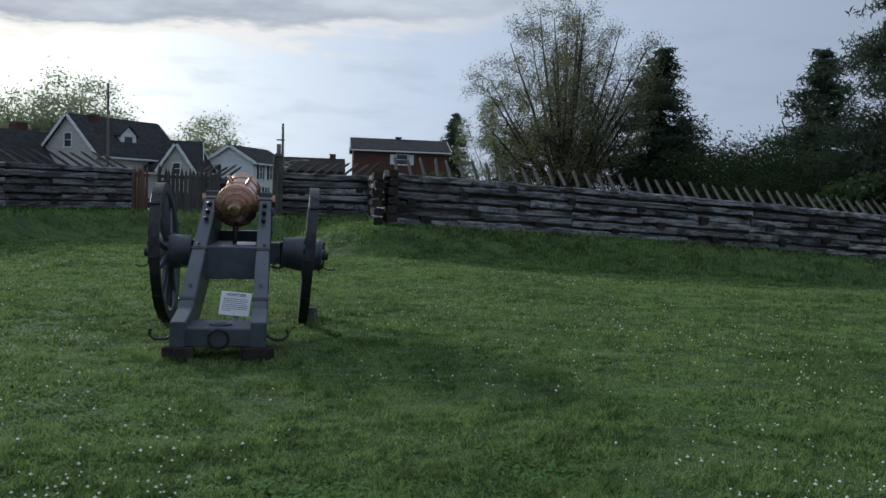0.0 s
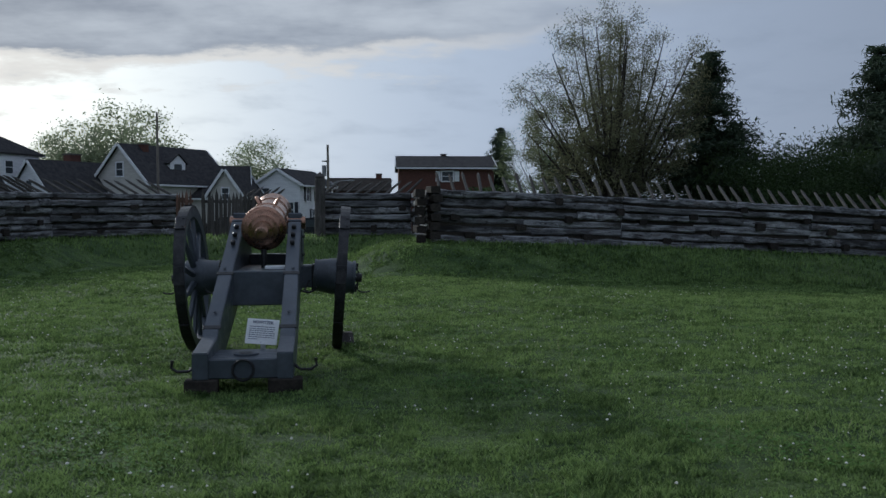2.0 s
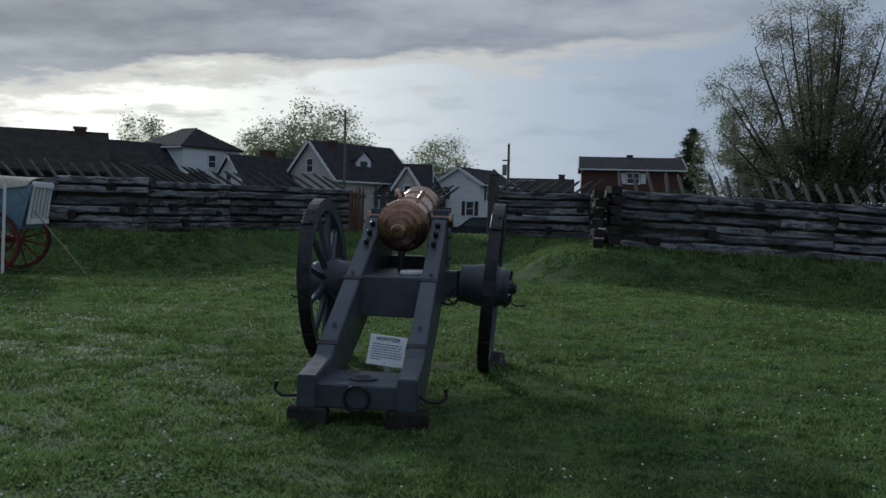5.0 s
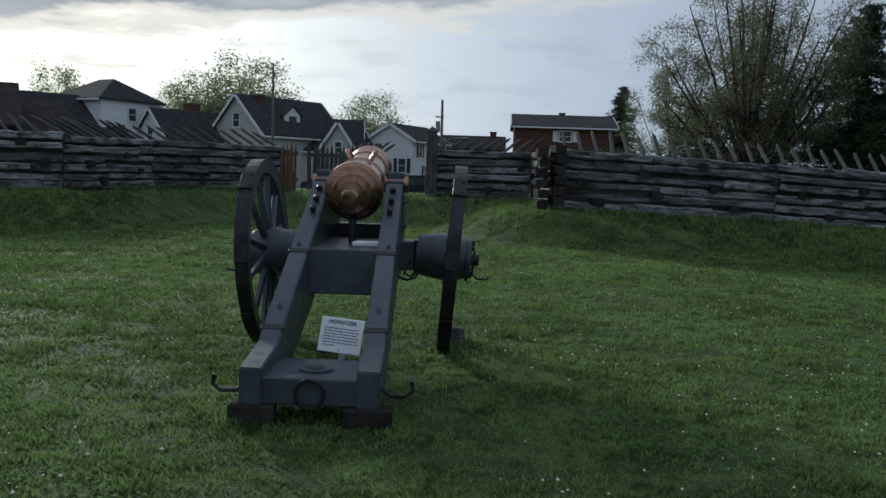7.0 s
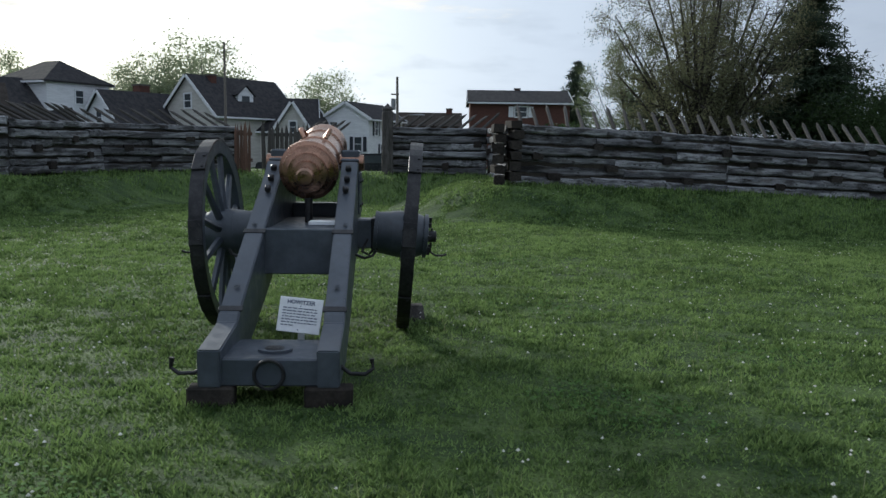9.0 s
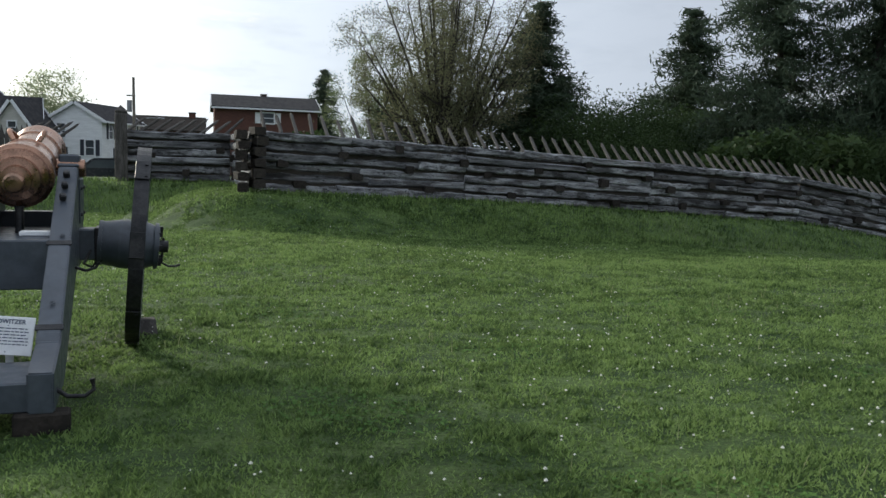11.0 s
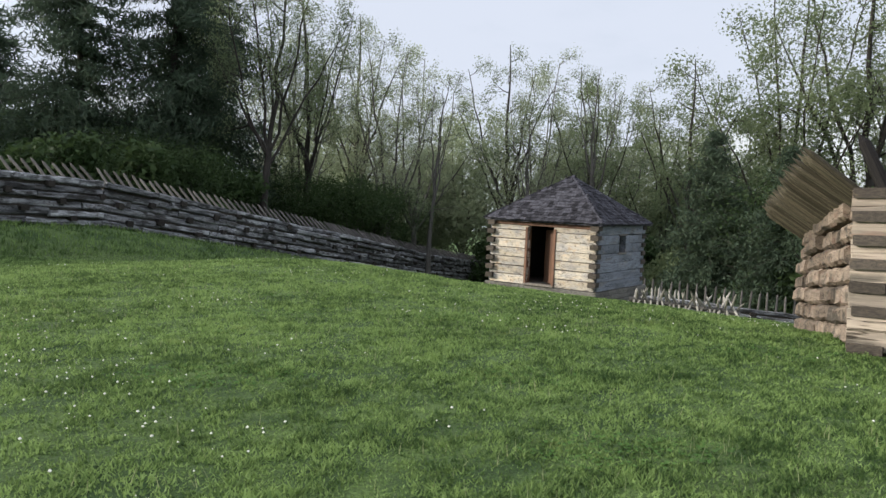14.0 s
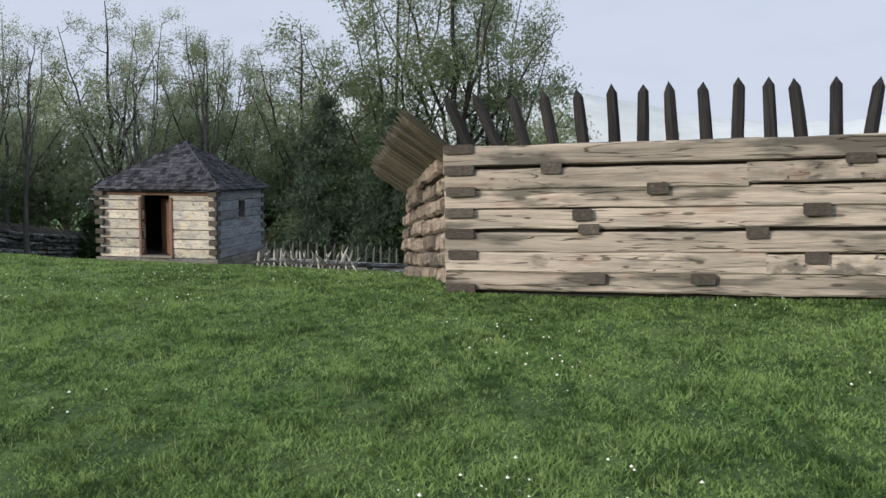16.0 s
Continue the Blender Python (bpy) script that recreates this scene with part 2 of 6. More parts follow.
M_PICKET = surface("brown_picket", ((0.17, 0.10, 0.07), (0.12, 0.075, 0.055)), (9, 9, 1.5), 1.2, 0.85)
M_CLOVERLEAF = foliage("clover_leaf", ((0.05, 0.115, 0.026), (0.11, 0.20, 0.05)), 0.2, 0.85)
M_DARK = surface("earth_fill", ((0.035, 0.03, 0.025), (0.05, 0.045, 0.035)), size=6, rough=0.95)
M_GREY = surface("grey_carriage_paint", ((0.053, 0.065, 0.083), (0.075, 0.088, 0.108)), size=2.2, rough=0.42, bump=0.12, vary=0.22, per_piece=False, shine=0.4)
M_IRON = surface("black_iron", ((0.028, 0.029, 0.032), (0.05, 0.05, 0.052)), size=9, rough=0.45, metal=0.6, per_piece=False)
M_BRONZE = surface("bronze", ((0.40, 0.235, 0.165), (0.29, 0.175, 0.125), (0.19, 0.135, 0.10)), (1, 1, 1), 3.0, 0.30, 0.97, bump=0.08, vary=0.25, per_piece=False)
M_BOARD = surface("sign_board", ((0.80, 0.82, 0.84), (0.74, 0.76, 0.78)), size=6, rough=0.4, bump=0, vary=0.06, per_piece=False)
M_INK = surface("sign_ink", ((0.05, 0.07, 0.13), (0.08, 0.10, 0.16)), size=6, rough=0.6, bump=0, per_piece=False)
M_WHITE = surface("white_siding", ((0.78, 0.80, 0.83), (0.68, 0.70, 0.73)), (1, 1, 6), 1.0, 0.6, bump=0.1, vary=0.1, per_piece=False)
M_BEIGE = surface("beige_siding", ((0.56, 0.55, 0.52), (0.47, 0.46, 0.43)), (1, 1, 6), 1.0, 0.7, bump=0.1, vary=0.12, per_piece=False)
M_ROOF = surface("asphalt_shingle", ((0.035, 0.036, 0.040), (0.060, 0.058, 0.060)), (1, 1, 1), 3.0, 0.95, bump=0.4, vary=0.3, per_piece=False, shine=0.08)
M_SHAKE = surface("wood_shake", ((0.031, 0.031, 0.039), (0.066, 0.064, 0.074), (0.018, 0.018, 0.020)), (3, 3, 1.0), 1.2, 0.9, bump=0.5, vary=0.5, shine=0.1, piece=(0.4, 1.6))
M_BRICK = surface("red_brick", ((0.135, 0.068, 0.055), (0.10, 0.055, 0.047)), (1, 1, 3), 5.0, 0.9, bump=0.3, vary=0.25, per_piece=False, shine=0.1)
M_GLASS = surface("window_glass", ((0.05, 0.06, 0.07), (0.07, 0.08, 0.09)), size=1.0, rough=0.12, bump=0, vary=0.05, per_piece=False)
M_SHUTTER = surface("dark_shutter", ((0.03, 0.035, 0.05), (0.04, 0.045, 0.06)), size=5, rough=0.6, per_piece=False)
M_STONE = surface("field_stone", ((0.12, 0.115, 0.105), (0.18, 0.17, 0.155), (0.08, 0.077, 0.072)), (2, 2, 2), 2.0, 0.9, bump=0.6)
M_BARK = surface("bark", ((0.030, 0.026, 0.023), (0.052, 0.046, 0.040)), (1, 1, 0.3), 6.0, 0.9, bump=0.6, per_piece=False)
M_PALEBARK = surface("pale_bark", ((0.075, 0.070, 0.064), (0.12, 0.112, 0.104)), (1, 1, 0.3), 6.0, 0.9, bump=0.6, per_piece=False)
M_SPRING = foliage("spring_leaves", ((0.105, 0.145, 0.080), (0.215, 0.255, 0.135)), 0.5)
# green leaves lightened so that their colour carries the distant haze
M_HAZED = foliage("haze_paled_green_leaves", ((0.22, 0.26, 0.17), (0.34, 0.38, 0.24)), 0.68)
M_MAPLE = foliage("maple_buds", ((0.115, 0.125, 0.075), (0.205, 0.21, 0.115)), 0.45)
M_BUSH = foliage("bush_leaves", ((0.020, 0.040, 0.016), (0.062, 0.095, 0.034)), 0.3)
M_NEEDLE = foliage("needles", ((0.028, 0.046, 0.032), (0.075, 0.104, 0.064)), 0.25)
M_BLUE = surface("blue_wagon_paint", ((0.17, 0.26, 0.34), (0.22, 0.31, 0.38)), size=3, rough=0.6, per_piece=False)
M_RED = surface("red_wheel_paint", ((0.22, 0.035, 0.028), (0.16, 0.03, 0.025)), size=4, rough=0.6, per_piece=False)
M_CANVAS = surface("canvas", ((0.42, 0.40, 0.33), (0.34, 0.33, 0.28)), size=3, rough=0.95, per_piece=False)
M_ROPE = surface("rope", ((0.40, 0.33, 0.22), (0.32, 0.26, 0.17)), size=20, rough=0.95, per_piece=False)
M_POLE = surface("utility_pole_wood", ((0.16, 0.14, 0.12), (0.22, 0.20, 0.18)), (6, 6, 0.6), 2.0, 0.9, per_piece=False)
M_METAL = surface("galvanised_metal", ((0.35, 0.36, 0.38), (0.28, 0.29, 0.31)), size=8, rough=0.4, metal=0.8, per_piece=False)
M_CAR = surface("dark_car_paint", ((0.018, 0.02, 0.026), (0.03, 0.032, 0.038)), size=1, rough=0.22, bump=0, vary=0.05, per_piece=False)
M_TYRE = surface("tyre_rubber", ((0.02, 0.02, 0.02), (0.03, 0.03, 0.03)), size=8, rough=0.9, per_piece=False)
# far ridge: the paleness of fog is painted into this base colour
M_HILL = surface("haze_toned_hill", ((0.40, 0.425, 0.435), (0.46, 0.485, 0.50)), (1, 1, 1), 0.03, 1.0, bump=0, vary=0.08, per_piece=False, shine=0.0)


# ---- lie of the land ----
WALL_R = [(0.72, 22.05), (5.8, 22.88), (11.4, 23.79), (16.8, 24.67), (23.0, 25.3), (30.0, 26.0), (42.0, 28.5), (60.0, 32.2)]
WALL_L = [(-30.0, 16.5), (-10.6, 21.3), (-10.2, 25.0), (-7.2, 27.4), (-2.7, 27.0), (0.2, 26.8)]


def sstep(a, b, x):
    u = min(1.0, max(0.0, (x - a) / (b - a)))
    return u * u * (3 - 2 * u)


def seg_dist(p, a, b):
    """Distance to a segment, and on which side: positive is to its left."""
    ax, ay = a
    dx, dy = b[0] - ax, b[1] - ay
    u = max(0.0, min(1.0, ((p[0] - ax) * dx + (p[1] - ay) * dy) / (dx * dx + dy * dy)))
    ex, ey = p[0] - ax - u * dx, p[1] - ay - u * dy
    return math.hypot(ex, ey), dx * ey - dy * ex


LINE = WALL_L + WALL_R[:]
# height of the lawn along the foot of the bank
FOOT = [(0.8, 0.0), (4.0, -0.12), (8.8, -0.31), (12.6, -0.46), (16.7, -0.68), (20.0, -1.18), (22.5, -1.48), (27.5, -2.2), (39.0, -3.85), (60.0, -6.2)]


def foot_z(x):
    if x <= FOOT[0][0]:
        return 0.0
    for (a, za), (b, zb) in zip(FOOT[:-1], FOOT[1:]):
        if x <= b:
            return za + (zb - za) * (x - a) / (b - a)
    return FOOT[-1][1]


def wall_y(x):
    """How far ahead the line of walls lies at x."""
    for (ax, ay), (bx, by) in zip(LINE[:-1], LINE[1:]):
        if ax <= x <= bx:
            return ay + (by - ay) * (x - ax) / (bx - ax)
    return LINE[0][1] if x < LINE[0][0] else LINE[-1][1] + (x - LINE[-1][0]) * 0.2


def ground_z(x, y):
    best = min(seg_dist((x, y), a, b)[0] for a, b in zip(LINE[:-1], LINE[1:]))
    if y > wall_y(x):
        bank = 0.72 - 1.1 * sstep(3.0, 16.0, best)
    else:
        bank = 0.72 * (1 - sstep(0.9, 2.6, best))
    bank *= 1 - 0.1 * min(1.0, max(0.0, (x - 2) / 18))
    fall = 0.0
    far = min(1.2, max(0.0, y / 25))
    edge = 9.0 + 6.0 * far
    if x > edge:
        fall -= (0.102 + 0.012 * far) * (x - edge) * sstep(edge, edge + 5, x)
    if x > 24:
        fall -= 0.032 * (x - 24)
    if y < 2 and x > 5:
        fall += 0.052 * (2 - max(y, -6)) * sstep(5, 8, x)
    near_wall = sstep(13, 19.5, y)
    fall -= 0.27 * sstep(18.5, 22.5, x) * sstep(2, 7, y)
    fall = fall * (1 - near_wall) + foot_z(x) * near_wall
    roll_ = 0.03 * math.sin(x * 0.5 + 1) * math.cos(y * 0.41) * sstep(5, 12, math.hypot(x, y - 3))
    return bank + max(fall, -7.0) + roll_


def mesh_ob(name, verts, faces, material, parent=None, smooth=False):
    me = bpy.data.meshes.new(name)
    me.from_pydata(verts, [], faces)
    me.materials.append(material)
    if smooth:
        me.polygons.foreach_set("use_smooth", [True] * len(me.polygons))
    ob = new(name, me)
    ob.parent = parent
    return ob


def part(name, bm, material, parent, label=""):
    me = bpy.data.meshes.new(name)
    bm.to_mesh(me)
    bm.free()
    me.materials.append(material)
    ob = new(name, me)
    ob.parent = parent
    if label:
        ob["label"] = label
    return ob


def thing(name, label, category, m=None, group="", kind=""):
    ob = tagged(new(name), label, category, group, kind)
    if m is not None:
        ob.matrix_world = m
    return ob


def box(bm, sx, sy, sz, m=None, bevel=0.0):
    """A box whose base is centred on the origin of m."""
    r = bmesh.ops.create_cube(bm, size=1.0, matrix=(m or Matrix()) @ Matrix.Translation((0, 0, sz / 2)) @ Matrix.Diagonal((sx, sy, sz, 1)))
    if bevel:
        es = list({e for v in r["verts"] for e in v.link_edges})
        bmesh.ops.bevel(bm, geom=es, offset=bevel, segments=1, affect="EDGES")
    return bm


def build_ground():
    xs = sorted(set([-400, -250, -150, -100, -75, -55, -45] + [i * 0.75 - 36 for i in range(0, 130)] + [62, 70, 85, 110, 150, 250, 400]))
    ys = sorted(set([-400, -250, -120, -60, -40, -25, -15] + [i * 0.5 - 10 for i in range(0, 96)] + [39, 42, 46, 52, 60, 75, 100, 150, 250, 400]))
    vs = [(x, y, ground_z(x, y)) for y in ys for x in xs]
    n = len(xs)
    fs = [(j * n + i, j * n + i + 1, (j + 1) * n + i + 1, (j + 1) * n + i) for j in range(len(ys) - 1) for i in range(n - 1)]
    ob = mesh_ob("ground", vs, fs, M_GRASS, smooth=True)
    tagged(ob, "mown green lawn with clover, rising to grassy banks", "lawn", kind="structure")


build_ground()


# ---- log walls ----
def log_mesh(name, material, seed, rings=8, square=0.28, rough=1.0):
    """A log 1 m long along x, 1 m across, its middle at the origin; square (0.2 to 0.45) says how flat it is hewn."""
    rnd = random.Random(seed)
    h = 0.475
    outline = [(h, square), (square, h), (-square, h), (-h, square), (-h, -square), (-square, -h), (square, -h), (h, -square)]
    outline = [(a * rnd.uniform(0.95, 1.04), b * rnd.uniform(0.93, 1.05)) for a, b in outline]
    sides, vs, fs = 8, [], []
    for r in range(rings):
        u = r / (rings - 1)
        oy, oz, s = rnd.uniform(-0.035, 0.035) * rough, rnd.uniform(-0.035, 0.035) * rough, 1 + rnd.uniform(-0.05, 0.04) * rough
        for a, b in outline:
            vs.append((u - 0.5 + rnd.uniform(-0.004, 0.004), a * s + oy + rnd.uniform(-0.02, 0.02) * rough, b * s + oz + rnd.uniform(-0.02, 0.02) * rough))
    for r in range(rings - 1):
        for k in range(sides):
            k2 = (k + 1) % sides
            fs.append((r * sides + k, r * sides + k2, (r + 1) * sides + k2, (r + 1) * sides + k))
    fs.append(tuple(range(sides))[::-1])
    fs.append(tuple((rings - 1) * sides + k for k in range(sides)))
    me = bpy.data.meshes.new(name)
    me.from_pydata(vs, [], [f[::-1] for f in fs])
    me.materials.append(material)
    return me


def stake_mesh(name, material, seed):
    """A pointed stake 1 m long along z, 1 m across, its foot at the origin."""
    rnd = random.Random(seed)
    n, vs, fs = 7, [], []
    for z, s in ((0, 0.5), (0.45, 0.49), (0.84, 0.46)):
        for k in range(n):
            a = 2 * math.pi * k / n
            q = s * rnd.uniform(0.92, 1.05)
            vs.append((q * math.cos(a), q * math.sin(a), z + (rnd.uniform(-0.02, 0.02) if z > 0.8 else 0)))
    vs.append((rnd.uniform(-0.1, 0.1), rnd.uniform(-0.1, 0.1), 1.0))
    for r in range(2):
        for k in range(n):
            k2 = (k + 1) % n
            fs.append((r * n + k, r * n + k2, (r + 1) * n + k2, (r + 1) * n + k))
    fs += [(2 * n + k, 2 * n + (k + 1) % n, 3 * n) for k in range(n)]
    fs.append(tuple(range(n))[::-1])
    me = bpy.data.meshes.new(name)
    me.from_pydata(vs, [], fs)
    me.materials.append(material)
    return me


LOGS_OLD = [log_mesh("log", M_LOG, s, rings=10, square=0.31, rough=1.7) for s in range(8)]
DARK_TIES = [log_mesh("tie_end", M_OLDTIE, 70 + s, rings=2, square=0.40) for s in range(3)]
DARK_STAKES = [stake_mesh("stake", M_DARKSTAKE, 80 + s) for s in range(4)]
FRAISE = [stake_mesh("stake", M_FRAISE, 85 + s) for s in range(4)]
TIES = [log_mesh("tie_end", M_TIE, 60 + s, rings=2, square=0.41) for s in range(4)]
LOGS_RAGGED = [log_mesh("log", M_OLDHEWN, 120 + s, rings=10, square=0.30, rough=2.0) for s in range(6)]
LOGS_NEW = [log_mesh("log", M_NEWLOG, 20 + s, rings=12, square=0.405, rough=0.75) for s in range(6)]
STAKES = [stake_mesh("stake", M_STAKE, 40 + s) for s in range(4)]


def log_wall(name, pts, height, courses, label, logs, rnd_seed, log_len=(2.6, 4.4), thick=0.26, stakes=None, outward=1, ties=True, fan=0.0, face=0, poles=None, sway=0.0, jut=0.055, fit=(0.80, 1.0), phase=0.5):
    """A wall of laid logs along pts; stakes = (spacing, length, width, lean in degrees, depth set in)."""
    rnd = random.Random(rnd_seed)
    face = face or -outward
    root = thing(name, label, "log wall", kind="structure")
    ch = height / courses
    for (ax, ay), (bx, by) in zip(pts[:-1], pts[1:]):
        L = math.hypot(bx - ax, by - ay)
        az, bz = ground_z(ax, ay), ground_z(bx, by)
        ang = math.atan2(by - ay, bx - ax)
        slope = math.atan2(bz - az, L)
        base = Matrix.Translation((ax, ay, az)) @ Matrix.Rotation(ang, 4, "Z") @ Matrix.Rotation(-slope, 4, "Y")
        L = math.hypot(L, bz - az)
        bm = bmesh.new()
        box(bm, L, thick * 0.6, height - 0.06, Matrix.Translation((L / 2, -face * thick * 0.15, -0.03)))
        c = part("fill", bm, M_DARK, root, "dark earth fill in the joints")
        c.matrix_world = base
        for c in range(courses):
            u = -rnd.uniform(0, 1.5) if c % 2 else 0.0
            while u < L - 0.05:
                ln = rnd.uniform(*log_len)
                u0, u1 = max(u, 0.0), min(u + ln, L)
                if L - u1 < 0.6:
                    u1 = L
                if u1 - u0 > 0.2:
                    o = new("log", rnd.choice(logs))
                    o.parent = root
                    w = ch * rnd.uniform(*fit)
                    o.matrix_world = base @ Matrix.Translation(((u0 + u1) / 2, rnd.uniform(-jut, jut) + face * 0.02, ch * (c + 0.5) + rnd.uniform(-0.03, 0.03))) @ Matrix.Rotation(rnd.choice((0, math.pi)), 4, "Z") @ Matrix.Rotation(rnd.uniform(-0.004, 0.004), 4, "Y") @ Matrix.Diagonal((u1 - u0 + 0.01, thick, w, 1))
                u = u1
        n = int(L / 1.0) if ties else 0
        for i in range(n):
            for c in range(1, courses):
                if (i * 2 + c) % 3:
                    continue
                o = new("tie_end", rnd.choice(DARK_TIES))
                o.parent = root
                o.matrix_world = base @ Matrix.Translation((L * (i + 0.5) / n + 0.30 * c + rnd.uniform(-0.1, 0.1) - 0.8, face * 0.02, ch * c + rnd.uniform(-0.03, 0.03))) @ Matrix.Rotation(math.pi / 2, 4, "Z") @ Matrix.Diagonal((thick * 1.5, rnd.uniform(0.2, 0.32), rnd.uniform(0.15, 0.21), 1))
        if stakes:
            gap, sl, sw, lean, sink = stakes
            k = int(L / gap)
            for i in range(k):
                u = L * (i + phase) / k
                swing = 62 * (1 - sstep(0.0, fan, u)) - 58 * sstep(L - 1.5, L + 0.3, u) if fan else 0.0
                o = new("stake", rnd.choice(poles or STAKES))
                o.parent = root
                o.matrix_world = base @ Matrix.Translation((u + rnd.uniform(-0.015, 0.015), outward * 0.05, height - sink)) @ Matrix.Rotation(radians(outward * swing), 4, "Z") @ Matrix.Rotation(radians(-outward * (lean + rnd.uniform(-3, 3))), 4, "X") @ Matrix.Rotation(radians(sway + rnd.uniform(-4, 4)), 4, "Y") @ Matrix.Rotation(rnd.uniform(0, 6), 4, "Z") @ Matrix.Diagonal((sw, sw, sl * rnd.uniform(0.93, 1.05), 1))
    return root


log_wall("wall_north", WALL_R, 1.40, 6, "weathered grey log breastwork topped with leaning pointed stakes", LOGS_OLD, 1, stakes=(0.36, 0.80, 0.09, 50, 0.05), log_len=(1.6, 3.6), jut=0.075, fit=(0.70, 0.98))
log_wall("wall_west", WALL_L[:4], 1.36, 6, "dark weathered log breastwork with pointed stakes on top", LOGS_OLD, 2, stakes=(0.34, 0.95, 0.085, 52, 0.05), sway=-38, log_len=(1.6, 3.6), jut=0.075, fit=(0.70, 0.98))
log_wall("wall_gate", WALL_L[4:6], 1.36, 6, "weathered log wall beside the fort gate", LOGS_OLD, 3, stakes=(0.30, 0.85, 0.085, 48, 0.05), sway=38)
log_wall("wall_return", [(0.35, 26.8), (0.72, 22.35)], 1.36, 6, "weathered log return wall with stacked log ends", LOGS_OLD, 6)
log_wall("wall_outer", [(-6.1, 30.5), (-4.75, 30.6)], 1.2, 5, "low dark log wall outside the gate with leaning stakes", LOGS_OLD, 8, stakes=(0.26, 1.0, 0.085, 45, 0.05), sway=40)
SOUTH = [(10.48, 3.48), (9.45, -1.75)]
log_wall("wall_east", [(17.0, 4.80), (10.66, 3.34)], 1.75, 7, "weathered brown log bastion wall under a dense row of stakes", LOGS_RAGGED, 4, thick=0.3, stakes=(0.075, 0.95, 0.082, 56, 0.08), outward=-1, ties=False, face=-1, log_len=(0.8, 1.9), jut=0.06, fit=(0.88, 1.02), poles=FRAISE)
log_wall("wall_south", SOUTH, 1.75, 7, "pale hewn log bastion wall topped with dark pointed stakes", LOGS_NEW, 5, log_len=(4.2, 6.5), thick=0.3, stakes=(0.325, 0.95, 0.15, 32, 0.1), ties=False, fan=2.3, poles=DARK_STAKES, fit=(0.955, 1.01), jut=0.016, phase=0.92)
log_wall("wall_far", [(9.45, -2.0), (15.5, -4.6)], 1.75, 7, "pale hewn log wall of the bastion", LOGS_NEW, 7, thick=0.3, stakes=(0.3, 1.3, 0.15, 48, 0.1), ties=False, outward=-1, poles=DARK_STAKES)


def crib_ends():
    """The stepped log ends where the breastwork stops, and the notched blocks of the bastion's corner."""
    rnd = random.Random(9)
    wn = bpy.data.objects["wall_north"]
    gz = ground_z(0.72, 22.05)
    for c in range(6):
        for k in range(2):
            o = new("log_end", rnd.choice(DARK_TIES))
            o.parent = wn
            o.matrix_world = pose(0.44 + k * 0.36 + rnd.uniform(-0.04, 0.04), 21.78 + 0.07 * c + rnd.uniform(-0.06, 0.06), gz + 0.11 + c * 0.232 + k * 0.09, 0, 0, 93 + rnd.uniform(-6, 6)) @ Matrix.Diagonal((0.8, 0.27, 0.2, 1))
    ws = bpy.data.objects["wall_south"]
    (ax, ay), (bx, by) = SOUTH
    L = math.hypot(bx - ax, by - ay)
    az, bz = ground_z(ax, ay), ground_z(bx, by)
    base = Matrix.Translation((ax, ay, az)) @ Matrix.Rotation(math.atan2(by - ay, bx - ax), 4, "Z") @ Matrix.Rotation(-math.atan2(bz - az, L), 4, "Y")
    for c in range(7):
        o = new("notch_block", rnd.choice(TIES))
        o.parent = ws
        o.matrix_world = base @ Matrix.Translation((0.17 + rnd.uniform(-0.02, 0.04), -0.035, 0.25 * c + (0.215 if c else 0.06))) @ Matrix.Rotation(math.pi / 2, 4, "Z") @ Matrix.Diagonal((0.33, 0.37, 0.115, 1))
    for u, z in ((1.28, 1.47), (2.46, 1.22), (1.62, 0.93), (4.1, 0.97), (3.5, 0.72), (4.1, 0.45), (2.95, 0.2), (4.5, 1.5), (1.7, 0.76), (1.75, 0.2)):
        o = new("tie_end", rnd.choice(TIES))
        o.parent = ws
        o.matrix_world = base @ Matrix.Translation((u, -0.03, z)) @ Matrix.Rotation(math.pi / 2, 4, "Z") @ Matrix.Diagonal((0.34, rnd.uniform(0.23, 0.30), rnd.uniform(0.11, 0.15), 1))


crib_ends()


# ---- shaping helpers ----
def tube(bm, pts, radii, sides=8, cap=True):
    """A round bar through pts."""
    rings = []
    for i, p in enumerate(pts):
        p = Vector(p)
        d = Vector(pts[min(i + 1, len(pts) - 1)]) - Vector(pts[max(i - 1, 0)])
        d.normalize()
        s = d.orthogonal().normalized() if abs(d.z) > 0.95 else d.cross(Vector((0, 0, 1))).normalized()
        q = d.cross(s)
        r = radii[i] if isinstance(radii, (list, tuple)) else radii
        rings.append([bm.verts.new(p + r * (math.cos(2 * math.pi * k / sides) * s + math.sin(2 * math.pi * k / sides) * q)) for k in range(sides)])
    for a, b in zip(rings[:-1], rings[1:]):
        for k in range(sides):
            bm.faces.new((a[k], a[(k + 1) % sides], b[(k + 1) % sides], b[k]))
    if cap:
        bm.faces.new(rings[0][::-1])
        bm.faces.new(rings[-1])
    bmesh.ops.recalc_face_normals(bm, faces=bm.faces)
    return bm


